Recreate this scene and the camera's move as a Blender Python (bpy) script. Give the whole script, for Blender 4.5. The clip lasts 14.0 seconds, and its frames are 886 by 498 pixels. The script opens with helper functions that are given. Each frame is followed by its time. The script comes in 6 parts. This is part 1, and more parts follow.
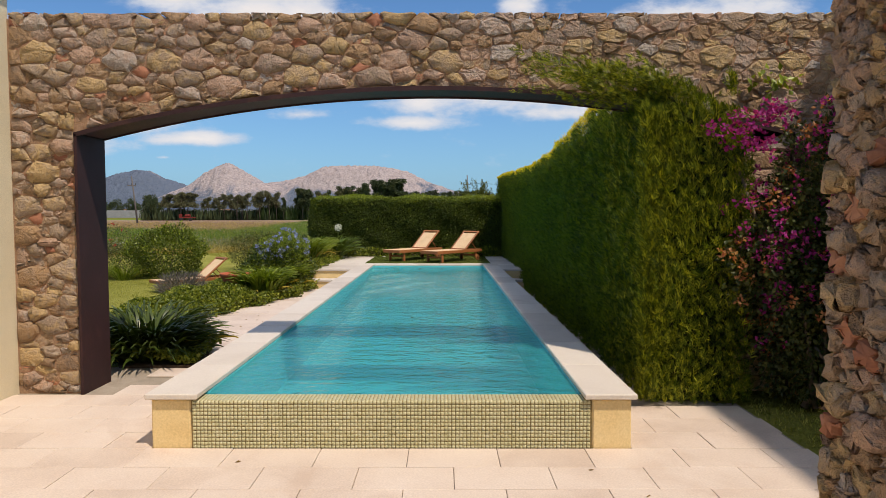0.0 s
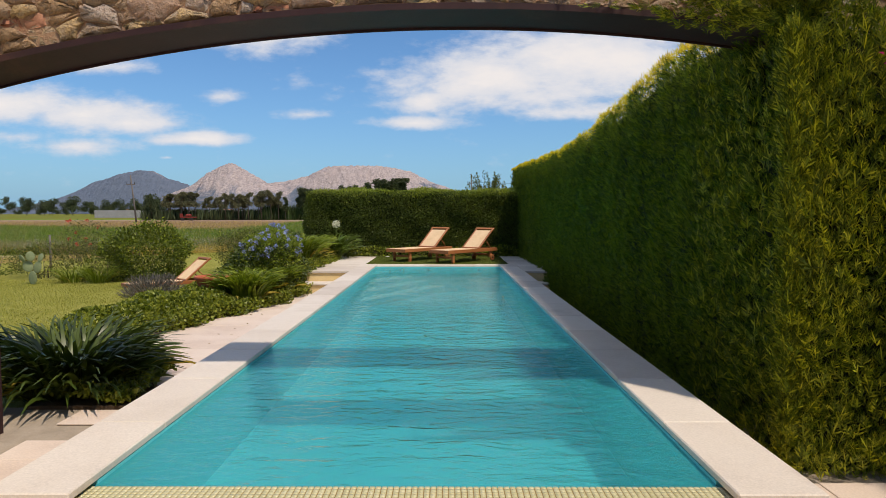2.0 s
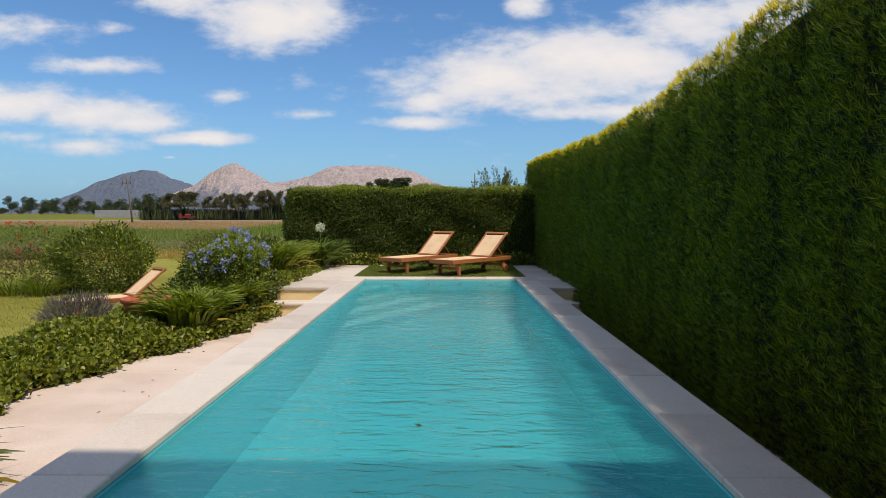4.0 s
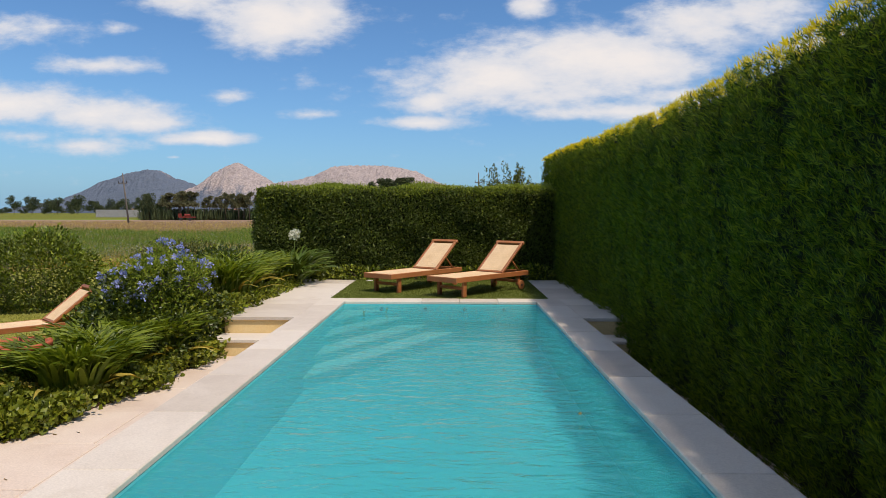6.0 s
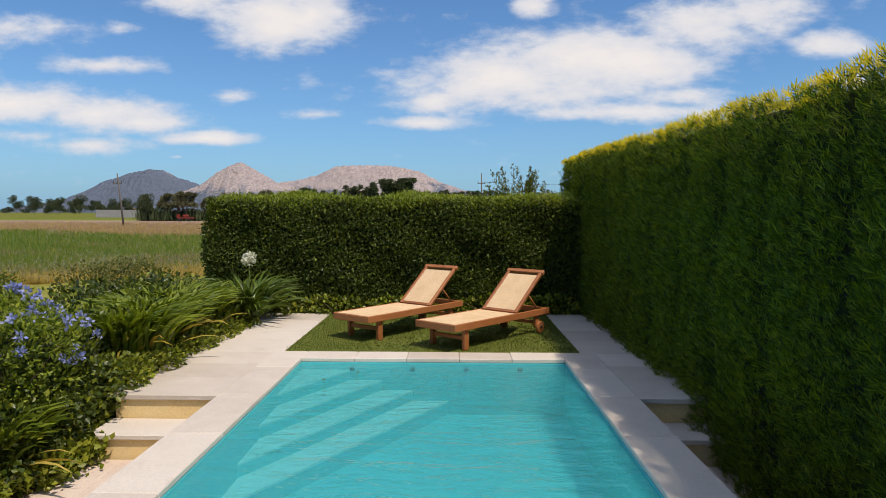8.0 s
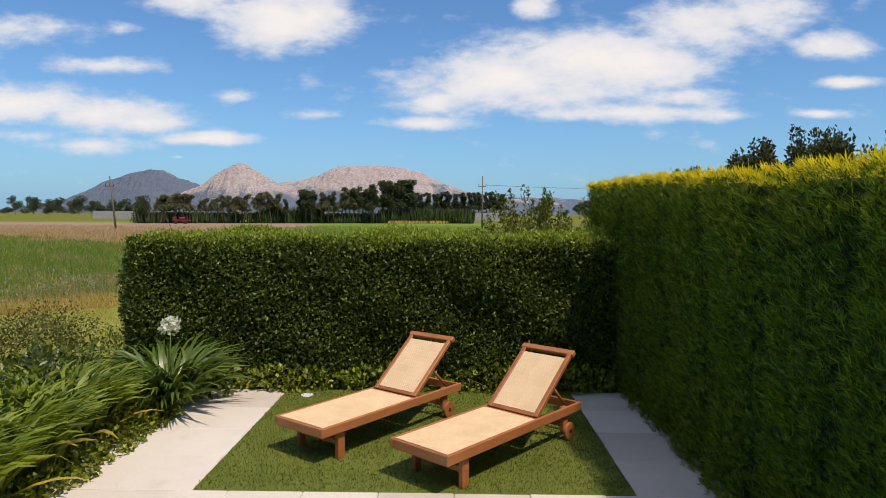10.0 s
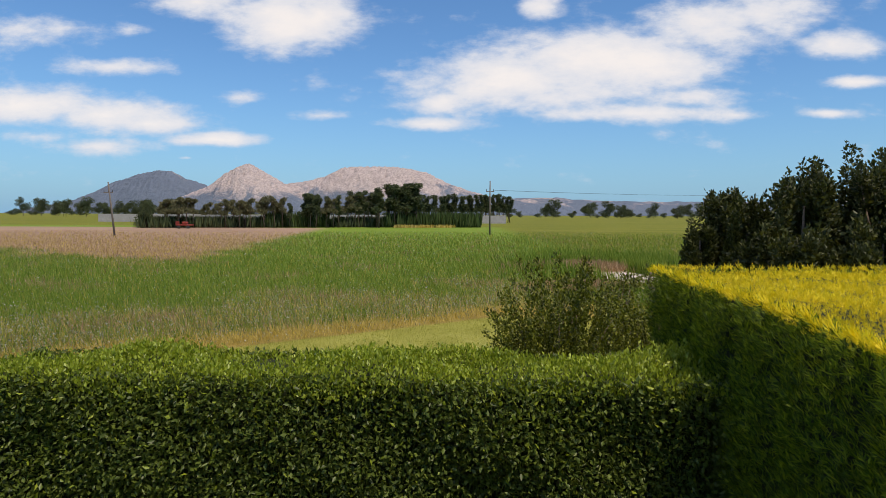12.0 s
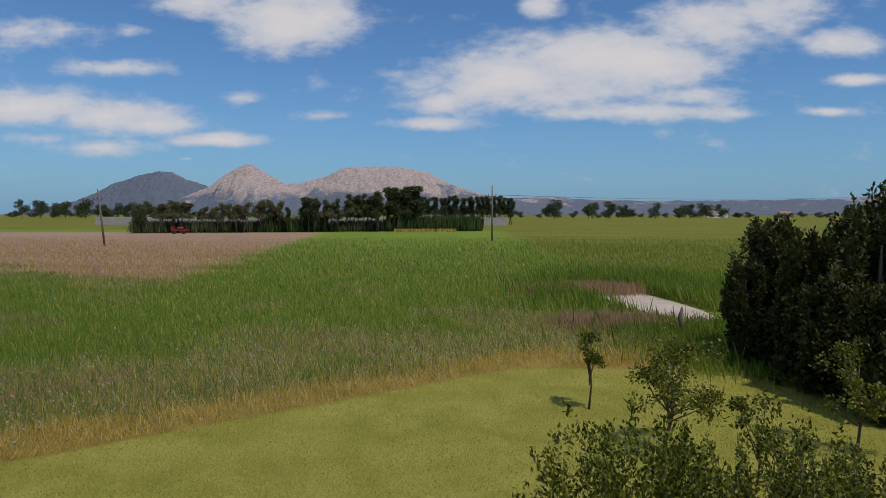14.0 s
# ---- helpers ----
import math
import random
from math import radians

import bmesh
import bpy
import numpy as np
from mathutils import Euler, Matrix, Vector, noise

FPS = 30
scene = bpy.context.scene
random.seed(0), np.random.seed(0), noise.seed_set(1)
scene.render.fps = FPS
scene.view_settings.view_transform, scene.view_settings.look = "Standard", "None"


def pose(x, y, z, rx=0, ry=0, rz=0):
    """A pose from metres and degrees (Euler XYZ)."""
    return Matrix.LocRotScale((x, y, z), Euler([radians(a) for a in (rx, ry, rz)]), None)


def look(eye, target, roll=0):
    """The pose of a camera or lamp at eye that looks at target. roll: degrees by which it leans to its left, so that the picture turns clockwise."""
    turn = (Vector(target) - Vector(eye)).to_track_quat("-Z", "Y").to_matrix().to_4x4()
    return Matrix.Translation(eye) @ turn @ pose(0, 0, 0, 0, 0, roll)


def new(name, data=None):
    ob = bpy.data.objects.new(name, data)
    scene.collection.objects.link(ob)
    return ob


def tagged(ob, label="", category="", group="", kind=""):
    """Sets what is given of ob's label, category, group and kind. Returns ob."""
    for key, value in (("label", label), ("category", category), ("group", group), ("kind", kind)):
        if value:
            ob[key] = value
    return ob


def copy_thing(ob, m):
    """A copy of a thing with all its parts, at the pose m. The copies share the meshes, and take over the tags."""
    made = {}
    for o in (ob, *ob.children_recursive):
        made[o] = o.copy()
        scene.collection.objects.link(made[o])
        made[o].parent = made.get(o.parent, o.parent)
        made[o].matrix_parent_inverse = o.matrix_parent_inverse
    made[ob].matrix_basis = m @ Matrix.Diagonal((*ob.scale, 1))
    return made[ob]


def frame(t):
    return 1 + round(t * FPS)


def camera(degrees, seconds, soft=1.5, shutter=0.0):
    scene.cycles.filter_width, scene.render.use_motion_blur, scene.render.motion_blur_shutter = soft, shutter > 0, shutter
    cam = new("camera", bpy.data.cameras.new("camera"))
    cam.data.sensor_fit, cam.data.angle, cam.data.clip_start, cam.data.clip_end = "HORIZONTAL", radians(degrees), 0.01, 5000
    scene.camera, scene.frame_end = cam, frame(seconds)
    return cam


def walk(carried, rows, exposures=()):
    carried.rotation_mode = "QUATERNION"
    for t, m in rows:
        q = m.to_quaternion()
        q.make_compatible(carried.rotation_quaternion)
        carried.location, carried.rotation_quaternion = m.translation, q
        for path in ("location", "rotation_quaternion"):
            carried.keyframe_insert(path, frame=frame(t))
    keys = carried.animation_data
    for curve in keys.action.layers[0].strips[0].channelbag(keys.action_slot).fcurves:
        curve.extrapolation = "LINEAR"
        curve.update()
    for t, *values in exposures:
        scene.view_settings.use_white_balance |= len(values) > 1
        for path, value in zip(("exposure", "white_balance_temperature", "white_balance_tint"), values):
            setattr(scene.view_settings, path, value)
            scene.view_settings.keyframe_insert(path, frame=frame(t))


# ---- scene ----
# camera: a slow flight along the pool and up over the hedge (t, x, y, z, yaw, pitch, roll)
cam = camera(68.1, 14.0, 0.6)
ROWS = [
    (0.0, 0.000, 0.000, 1.800, -0.0, -3.10, -0.0),
    (0.5, -0.050, 0.359, 1.780, 0.07, -3.10, 0.02),
    (1.0, -0.114, 0.846, 1.735, 0.12, -3.10, 0.03),
    (1.5, -0.180, 1.418, 1.686, 0.18, -3.10, 0.02),
    (2.0, -0.206, 2.088, 1.660, 0.24, -3.10, 0.04),
    (2.5, -0.226, 2.803, 1.660, 0.29, -3.10, 0.02),
    (3.0, -0.244, 3.510, 1.664, 0.34, -3.10, 0.01),
    (5.5, -0.224, 6.919, 1.764, 0.71, -3.10, -0.09),
    (6.0, -0.222, 7.629, 1.778, 0.77, -3.10, -0.1),
    (6.5, -0.214, 8.342, 1.786, 0.84, -3.10, -0.1),
    (7.0, -0.190, 9.037, 1.867, 0.9, -3.10, -0.09),
    (7.5, -0.164, 9.704, 1.955, 0.95, -3.10, -0.11),
    (8.0, -0.160, 10.366, 2.054, 1.0, -3.10, -0.18),
    (10.5, -0.098, 13.695, 2.818, 1.11, -3.02, -0.34),
    (11.0, -0.098, 14.463, 3.072, 1.3, -3.00, -0.35),
    (11.5, -0.082, 15.259, 3.332, 1.57, -3.00, -0.3),
    (12.0, -0.118, 16.042, 3.603, 1.65, -3.01, -0.26),
    (12.5, -0.152, 16.900, 3.872, 1.67, -3.02, -0.2),
    (13.0, -0.168, 17.817, 4.144, 1.7, -3.02, -0.12),
    (13.5, -0.208, 18.696, 4.403, 1.7, -3.02, -0.09),
    (14.0, -0.228, 19.584, 4.667, 1.72, -3.03, -0.04),
]
walk(cam, [(t, pose(x, y, z, 90 + pitch, roll, yaw)) for t, x, y, z, yaw, pitch, roll in ROWS],
     [(0.0, 0.05, 6900, 14), (8.0, 0.05, 6900, 14), (11.0, 0.15, 6900, 14), (12.5, 0.03, 6900, 14), (14.0, -0.40, 6550, 14)])

# ---- light: a high sun over the right shoulder, a blue sky with fair-weather cloud ----
SUN_ELEV, SUN_AZ = 61.5, 138.0          # azimuth clockwise from +y
sun_dir = Vector((math.sin(radians(SUN_AZ)) * math.cos(radians(SUN_ELEV)), math.cos(radians(SUN_AZ)) * math.cos(radians(SUN_ELEV)), math.sin(radians(SUN_ELEV))))
sun_data = bpy.data.lights.new("sun", "SUN")
sun_data.energy, sun_data.angle, sun_data.color = 3.6, radians(1.6), (1.0, 0.90, 0.76)
sun = new("sun", sun_data)
sun.matrix_world = look((30, -10, 60), Vector((30, -10, 60)) - sun_dir)


class Nodes:
    """A short way to write node trees."""

    def __init__(self, tree):
        self.tree = tree
        tree.nodes.clear()

    def add(self, kind, op=None, clamp=False, blend=None, **sockets):
        node = self.tree.nodes.new(kind)
        if kind == "ShaderNodeMath":
            node.operation, node.use_clamp = op, clamp
        elif kind == "ShaderNodeMix":
            node.data_type, node.blend_type = "RGBA", blend
        elif kind == "ShaderNodeMapRange":
            node.interpolation_type = op
        elif kind == "ShaderNodeTexVoronoi" and op:
            node.feature = op
        for key, value in sockets.items():
            self.put(node, key, value)
        return node

    def put(self, node, key, value):
        if key[:1] == "i" and key[1:].isdigit():
            socket = node.inputs[int(key[1:])]
        else:
            socket = node.inputs[key.replace("_", " ")]
        if hasattr(value, "outputs"):
            value = value.outputs[0]
        if hasattr(value, "is_output"):
            self.tree.links.new(value, socket)
        else:
            socket.default_value = value

    def math(self, op, a, b=0.0, c=0.0, clamp=False):
        return self.add("ShaderNodeMath", op, clamp, i0=a, i1=b, i2=c)

    def ramp(self, value, stops, mode="LINEAR"):
        node = self.add("ShaderNodeValToRGB", i0=value)
        node.color_ramp.interpolation = mode
        el = node.color_ramp.elements
        while len(el) < len(stops):
            el.new(0.5)
        for e, (p, col) in zip(el, stops):
            e.position = p
            e.color = (*col, 1.0) if isinstance(col, tuple) else (col, col, col, 1.0)
        return node

    def smooth(self, value, lo, hi):
        return self.add("ShaderNodeMapRange", "SMOOTHSTEP", i0=value, i1=lo, i2=hi, i3=0.0, i4=1.0)

    def mix(self, fac, a, b, blend="MIX"):
        node = self.add("ShaderNodeMix", blend=blend)
        for i, v in ((0, fac), (6, a), (7, b)):
            v = (*v, 1.0) if isinstance(v, tuple) and len(v) == 3 else v
            self.put(node, "i%d" % i, v)
        return node.outputs[2]

    def noise(self, vec, scale, detail=4.0, rough=0.55, distort=0.0):
        return self.add("ShaderNodeTexNoise", Vector=vec, Scale=scale, Detail=detail, Roughness=rough, Distortion=distort).outputs[0]


# cloud banks: bearing, height over the horizon (tangents), half width, half height, strength
CLOUDS = [
    (0.077, 0.199, 0.172, 0.053, 1.00), (0.172, 0.233, 0.164, 0.053, 1.00), (0.267, 0.225, 0.147, 0.053, 1.00), (0.379, 0.276, 0.103, 0.053, 1.00),
    (0.448, 0.298, 0.086, 0.043, 0.90), (0.547, 0.255, 0.060, 0.022, 0.90), (0.250, 0.153, 0.198, 0.017, 0.80), (0.349, 0.177, 0.095, 0.019, 0.80),
    (-0.048, 0.137, 0.073, 0.012, 0.85), (-0.035, 0.169, 0.078, 0.022, 0.90), (-0.263, 0.294, 0.116, 0.050, 1.00), (-0.216, 0.302, 0.069, 0.043, 1.00),
    (-0.405, 0.321, 0.082, 0.026, 0.90), (0.116, 0.309, 0.036, 0.022, 1.00), (-0.647, 0.164, 0.129, 0.034, 0.95), (-0.552, 0.151, 0.121, 0.029, 0.95),
    (-0.483, 0.137, 0.073, 0.017, 0.85), (-0.569, 0.102, 0.103, 0.014, 0.60), (-0.664, 0.117, 0.095, 0.017, 0.55), (-0.539, 0.223, 0.099, 0.015, 0.75),
    (-0.375, 0.113, 0.076, 0.011, 0.90), (-0.328, 0.177, 0.043, 0.012, 0.60), (-0.220, 0.149, 0.053, 0.009, 0.45), (-0.638, 0.281, 0.103, 0.026, 0.50),
    (-0.505, 0.279, 0.039, 0.010, 0.50), (-0.423, 0.085, 0.019, 0.004, 0.60), (0.595, 0.199, 0.055, 0.011, 0.95), (0.543, 0.153, 0.050, 0.008, 0.70),
    (0.409, 0.150, 0.060, 0.010, 0.60),
]
world = bpy.data.worlds.new("sky")
scene.world = world
world.use_nodes = True
N = Nodes(world.node_tree)
sky = N.add("ShaderNodeTexSky")
sky.sky_type, sky.sun_disc, sky.sun_elevation, sky.sun_rotation = "NISHITA", False, radians(SUN_ELEV), radians(SUN_AZ)
sky.air_density, sky.dust_density, sky.ozone_density = 1.0, 0.6, 2.2
way = N.add("ShaderNodeTexCoord").outputs["Generated"]
xyz = N.add("ShaderNodeSeparateXYZ", Vector=way)
ahead = N.math("MAXIMUM", N.math("ABSOLUTE", xyz.outputs[1]), 0.05)
u = N.math("DIVIDE", xyz.outputs[0], ahead)
v = N.math("DIVIDE", xyz.outputs[2], ahead)
uv = N.add("ShaderNodeCombineXYZ", X=u, Y=N.math("MULTIPLY", v, 2.2), Z=0.0)
fray = N.math("SUBTRACT", N.noise(uv, 6.0, 8.0, 0.62), 0.5)
fine = N.math("SUBTRACT", N.noise(uv, 19.0, 6.0, 0.6), 0.5)
bank = 0.0
for cu, cv, hw, hh, strength in CLOUDS:
    du = N.math("DIVIDE", N.math("SUBTRACT", u, cu), hw)
    dv = N.math("DIVIDE", N.math("SUBTRACT", v, cv), hh)
    r = N.math("SQRT", N.math("ADD", N.math("MULTIPLY", du, du), N.math("MULTIPLY", dv, dv)))
    d = N.math("MULTIPLY", N.math("SUBTRACT", 1.35, r), strength)
    bank = N.math("SMOOTH_MAX", d, bank, 0.25)
edge = N.math("ADD", bank, N.math("ADD", N.math("MULTIPLY", fray, 1.9), N.math("MULTIPLY", fine, 0.9)))
cover = N.smooth(edge, 0.10, 0.85)
thick = N.smooth(edge, 0.4, 1.5)
white = N.mix(thick.outputs[0], (6.2, 6.8, 7.7), (8.5, 8.3, 8.1))
low = N.smooth(v, -0.02, 0.02)
tint = N.mix(1.0, sky.outputs[0], (0.60, 0.96, 1.27), "MULTIPLY")
haze = N.math("MULTIPLY", N.math("POWER", N.math("SUBTRACT", 1.0, N.math("ABSOLUTE", xyz.outputs[2])), 11.0), 0.8)
tint = N.mix(haze, tint, (2.0, 4.1, 6.5))
col = N.mix(N.math("MULTIPLY", N.math("MULTIPLY", cover.outputs[0], low.outputs[0]), 0.92), tint, white)
# broken fair-weather cloud overhead, out of view, added as neutral fill light
up = N.math("MAXIMUM", xyz.outputs[2], 0.2)
roof = N.add("ShaderNodeCombineXYZ", X=N.math("DIVIDE", xyz.outputs[0], up), Y=N.math("DIVIDE", xyz.outputs[1], up), Z=3.0)
broken = N.math("MULTIPLY", N.smooth(N.noise(roof, 1.5, 7.0, 0.6), 0.46, 0.62).outputs[0], N.smooth(xyz.outputs[2], 0.36, 0.5).outputs[0])
col = N.mix(N.math("MULTIPLY", broken, 0.9), col, (8.2, 8.2, 8.2))
N.add("ShaderNodeOutputWorld", Surface=N.add("ShaderNodeBackground", Color=col, Strength=0.102))

# ---- materials ----
def surface(name, stops, scale=4.0, rough=0.7, bump=0.3, grain=60.0, metal=0.0, stains=None, per_piece=0.0, spec=0.3, coat=0.0, stretch=(1, 1, 1), depth=0.01, through_light=0.0):
    """A procedural material: large mottling from the colour stops, fine grain, relief, optional stains and piece-to-piece variation."""
    m = bpy.data.materials.new(name)
    m.use_nodes = True
    n = Nodes(m.node_tree)
    pos = n.add("ShaderNodeNewGeometry").outputs["Position"]
    pos = n.add("ShaderNodeMapping", Vector=pos, Scale=stretch).outputs[0]
    info = n.add("ShaderNodeObjectInfo").outputs["Random"]
    isle = n.add("ShaderNodeNewGeometry").outputs["Random Per Island"]
    big = n.noise(pos, scale, 5.0, 0.6, 0.4)
    tiny = n.noise(pos, grain, 4.0, 0.65)
    value = n.math("ADD", n.math("MULTIPLY", big, 0.75), n.math("MULTIPLY", tiny, 0.25))
    if per_piece:
        lot = n.math("FRACT", n.math("ADD", n.math("MULTIPLY", info, 7.31), n.math("MULTIPLY", isle, 3.77)))
        value = n.math("ADD", n.math("MULTIPLY", value, 1.0 - per_piece), n.math("MULTIPLY", lot, per_piece))
    col = n.ramp(value, stops).outputs[0]
    col = n.mix(0.35, col, n.ramp(tiny, [(0.3, 0.55), (0.7, 1.0)]).outputs[0], "MULTIPLY")
    if stains:
        tone, amount = stains
        spot = n.smooth(n.noise(pos, scale * 0.45, 6.0, 0.7, 1.0), 0.56, 0.72)
        col = n.mix(n.math("MULTIPLY", spot.outputs[0], amount), col, tone)
    relief = n.add("ShaderNodeBump", Strength=bump, Distance=depth, Height=n.math("ADD", n.math("MULTIPLY", tiny, 0.6), n.math("MULTIPLY", big, 0.8)))
    b = n.add("ShaderNodeBsdfPrincipled", Base_Color=col, Metallic=metal, Normal=relief)
    b.inputs["Roughness"].default_value = rough
    n.put(b, "Roughness", n.math("ADD", rough - 0.12, n.math("MULTIPLY", tiny, 0.24), clamp=True))
    b.inputs["Specular IOR Level"].default_value = spec
    b.inputs["Coat Weight"].default_value = coat
    if through_light:
        back = n.add("ShaderNodeBsdfTranslucent", Color=n.mix(1.0, col, (1.3, 1.25, 0.55), "MULTIPLY"), Normal=relief)
        b = n.add("ShaderNodeMixShader", i0=through_light, i1=b, i2=back)
    n.add("ShaderNodeOutputMaterial", Surface=b)
    return m


def leafy(name, dark, mid, light, rough=0.5, glow=0.35, spec=0.3, scale=1.2):
    """Foliage: every leaf its own tone, and light passing through the leaf."""
    return surface(name, [(0.18, dark), (0.5, mid), (0.85, light)], scale=scale, rough=rough, bump=0.1, grain=40.0, per_piece=0.6, spec=spec, through_light=glow)


M_PAVE = surface("travertine", [(0.2, (0.52, 0.40, 0.32)), (0.5, (0.70, 0.58, 0.485)), (0.8, (0.78, 0.68, 0.59))], 1.6, 0.62, 0.25, 70, stains=((0.50, 0.36, 0.27), 0.35), per_piece=0.12, depth=0.004)
M_JOINT = surface("joint sand", [(0.3, (0.30, 0.25, 0.19)), (0.7, (0.44, 0.37, 0.29))], 6, 0.9, 0.4, 90)
M_COPING = surface("coping stone", [(0.2, (0.52, 0.45, 0.38)), (0.5, (0.68, 0.61, 0.53)), (0.8, (0.76, 0.70, 0.62))], 2.2, 0.6, 0.3, 80, stains=((0.45, 0.38, 0.31), 0.4), per_piece=0.35, depth=0.004)
M_PLASTER = surface("ochre plaster", [(0.2, (0.66, 0.44, 0.18)), (0.5, (0.81, 0.61, 0.30)), (0.8, (0.85, 0.69, 0.40))], 2.5, 0.8, 0.3, 60, stains=((0.36, 0.22, 0.09), 0.75), depth=0.004)
M_CREAM = surface("cream render", [(0.2, (0.70, 0.62, 0.42)), (0.6, (0.80, 0.72, 0.52)), (0.9, (0.83, 0.77, 0.60))], 1.2, 0.85, 0.3, 120, depth=0.004)
M_MORTAR = surface("earth mortar", [(0.2, (0.26, 0.15, 0.09)), (0.5, (0.40, 0.25, 0.15)), (0.8, (0.50, 0.34, 0.22))], 5, 0.95, 0.9, 45, stains=((0.45, 0.14, 0.07), 0.6), depth=0.03)
M_STONE = surface("rubble stone", [(0.14, (0.17, 0.125, 0.10)), (0.28, (0.44, 0.28, 0.15)), (0.40, (0.42, 0.32, 0.24)), (0.50, (0.58, 0.40, 0.19)), (0.60, (0.35, 0.265, 0.20)), (0.70, (0.54, 0.35, 0.24)), (0.80, (0.47, 0.39, 0.32)), (0.90, (0.74, 0.63, 0.53))], 11, 0.85, 1.0, 42, per_piece=0.62, depth=0.05)
M_BRICK = surface("broken brick", [(0.2, (0.30, 0.12, 0.07)), (0.6, (0.42, 0.19, 0.11)), (0.9, (0.48, 0.27, 0.17))], 8, 0.9, 0.6, 50, per_piece=0.5)
M_STEEL = surface("rusted dark steel", [(0.2, (0.024, 0.011, 0.012)), (0.6, (0.046, 0.019, 0.020)), (0.9, (0.090, 0.040, 0.035))], 3, 0.62, 0.15, 60, metal=0.05, stains=((0.10, 0.045, 0.03), 0.4), depth=0.003)
M_MOSAIC = surface("glass mosaic", [(0.1, (0.46, 0.43, 0.22)), (0.5, (0.58, 0.54, 0.31)), (0.9, (0.68, 0.64, 0.42))], 3, 0.3, 0.05, 80, per_piece=0.3, spec=0.5)
M_GROUT = surface("mosaic grout", [(0.2, (0.21, 0.15, 0.06)), (0.6, (0.30, 0.22, 0.09)), (0.9, (0.38, 0.32, 0.17))], 3, 0.8, 0.3, 60)
M_POOL = surface("pool mosaic", [(0.2, (0.10, 0.53, 0.58)), (0.5, (0.12, 0.60, 0.65)), (0.8, (0.16, 0.68, 0.72))], 1.0, 0.5, 0.05, 40)
# pool mosaic paled by colour, in place of light lost with water depth
M_SHALLOW_TREAD = surface("pool mosaic paled for shallow water", [(0.2, (0.40, 0.74, 0.72)), (0.5, (0.48, 0.80, 0.78)), (0.8, (0.56, 0.84, 0.82))], 1.5, 0.5, 0.05, 40)
M_TEAK = surface("oiled teak", [(0.2, (0.24, 0.075, 0.025)), (0.5, (0.38, 0.135, 0.045)), (0.85, (0.50, 0.21, 0.08))], 5, 0.45, 0.2, 60, stretch=(1, 1, 4), per_piece=0.25, spec=0.4, depth=0.003)
M_WEAVE = surface("woven mesh", [(0.2, (0.60, 0.42, 0.24)), (0.6, (0.74, 0.55, 0.34)), (0.9, (0.80, 0.64, 0.44))], 4, 0.7, 0.4, 150, depth=0.003)
M_DARK = surface("dark rubber", [(0.2, (0.02, 0.02, 0.02)), (0.8, (0.05, 0.045, 0.04))], 8, 0.7, 0.2, 60)
M_TERRA = surface("terracotta", [(0.2, (0.36, 0.08, 0.035)), (0.6, (0.50, 0.13, 0.06)), (0.9, (0.58, 0.20, 0.10))], 5, 0.7, 0.2, 60)
M_SOIL = surface("bed soil", [(0.2, (0.06, 0.04, 0.025)), (0.8, (0.14, 0.09, 0.055))], 4, 0.95, 0.9, 30, depth=0.03)
M_BARK = surface("bark", [(0.2, (0.07, 0.05, 0.035)), (0.6, (0.16, 0.12, 0.09)), (0.9, (0.25, 0.20, 0.16))], 9, 0.9, 0.9, 40, depth=0.02)
M_POLE = surface("weathered pole", [(0.2, (0.10, 0.085, 0.07)), (0.8, (0.22, 0.19, 0.16))], 3, 0.9, 0.4, 30)
M_MAT = surface("artificial turf", [(0.2, (0.075, 0.100, 0.012)), (0.5, (0.120, 0.150, 0.020)), (0.8, (0.170, 0.190, 0.038))], 2.5, 0.8, 0.8, 120, depth=0.01)
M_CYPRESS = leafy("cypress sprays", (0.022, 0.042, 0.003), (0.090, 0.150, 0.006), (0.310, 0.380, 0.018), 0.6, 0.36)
# this yellow has the sunlight on the hedge top worked into it
M_CYPRESS_SUNLIT = leafy("sunlit cypress shoots", (0.60, 0.45, 0.012), (0.84, 0.66, 0.018), (0.92, 0.77, 0.045), 0.7, 0.4)
# brighter copy of the cypress colour, for shoots that catch the sun
M_CYPRESS_LIT = leafy("lit-toned cypress shoots", (0.050, 0.078, 0.005), (0.150, 0.190, 0.010), (0.52, 0.52, 0.028), 0.6, 0.25)
# near-black so that the gaps between leaves look deeply shaded
M_SHADED_CORE = surface("inner twigs", [(0.2, (0.010, 0.015, 0.004)), (0.8, (0.028, 0.036, 0.010))], 4, 0.95, 0.8, 30)
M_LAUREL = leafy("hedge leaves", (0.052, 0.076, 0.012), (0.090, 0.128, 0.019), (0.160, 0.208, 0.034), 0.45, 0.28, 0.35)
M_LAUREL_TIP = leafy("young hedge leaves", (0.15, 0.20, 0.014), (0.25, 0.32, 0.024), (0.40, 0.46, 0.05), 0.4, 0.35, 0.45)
M_STRAP = leafy("strap leaves", (0.045, 0.080, 0.012), (0.090, 0.150, 0.020), (0.170, 0.230, 0.040), 0.38, 0.25, 0.5)
M_STRAP_LIGHT = leafy("light strap leaves", (0.085, 0.130, 0.012), (0.165, 0.230, 0.020), (0.300, 0.360, 0.045), 0.45, 0.35, 0.35)
M_STRAP_DARK = leafy("dark strap leaves", (0.026, 0.044, 0.006), (0.056, 0.090, 0.012), (0.120, 0.160, 0.026), 0.4, 0.22, 0.5)
M_YELLOW_LEAF = leafy("yellowed leaf", (0.30, 0.22, 0.03), (0.42, 0.32, 0.05), (0.5, 0.4, 0.1), 0.5, 0.3)
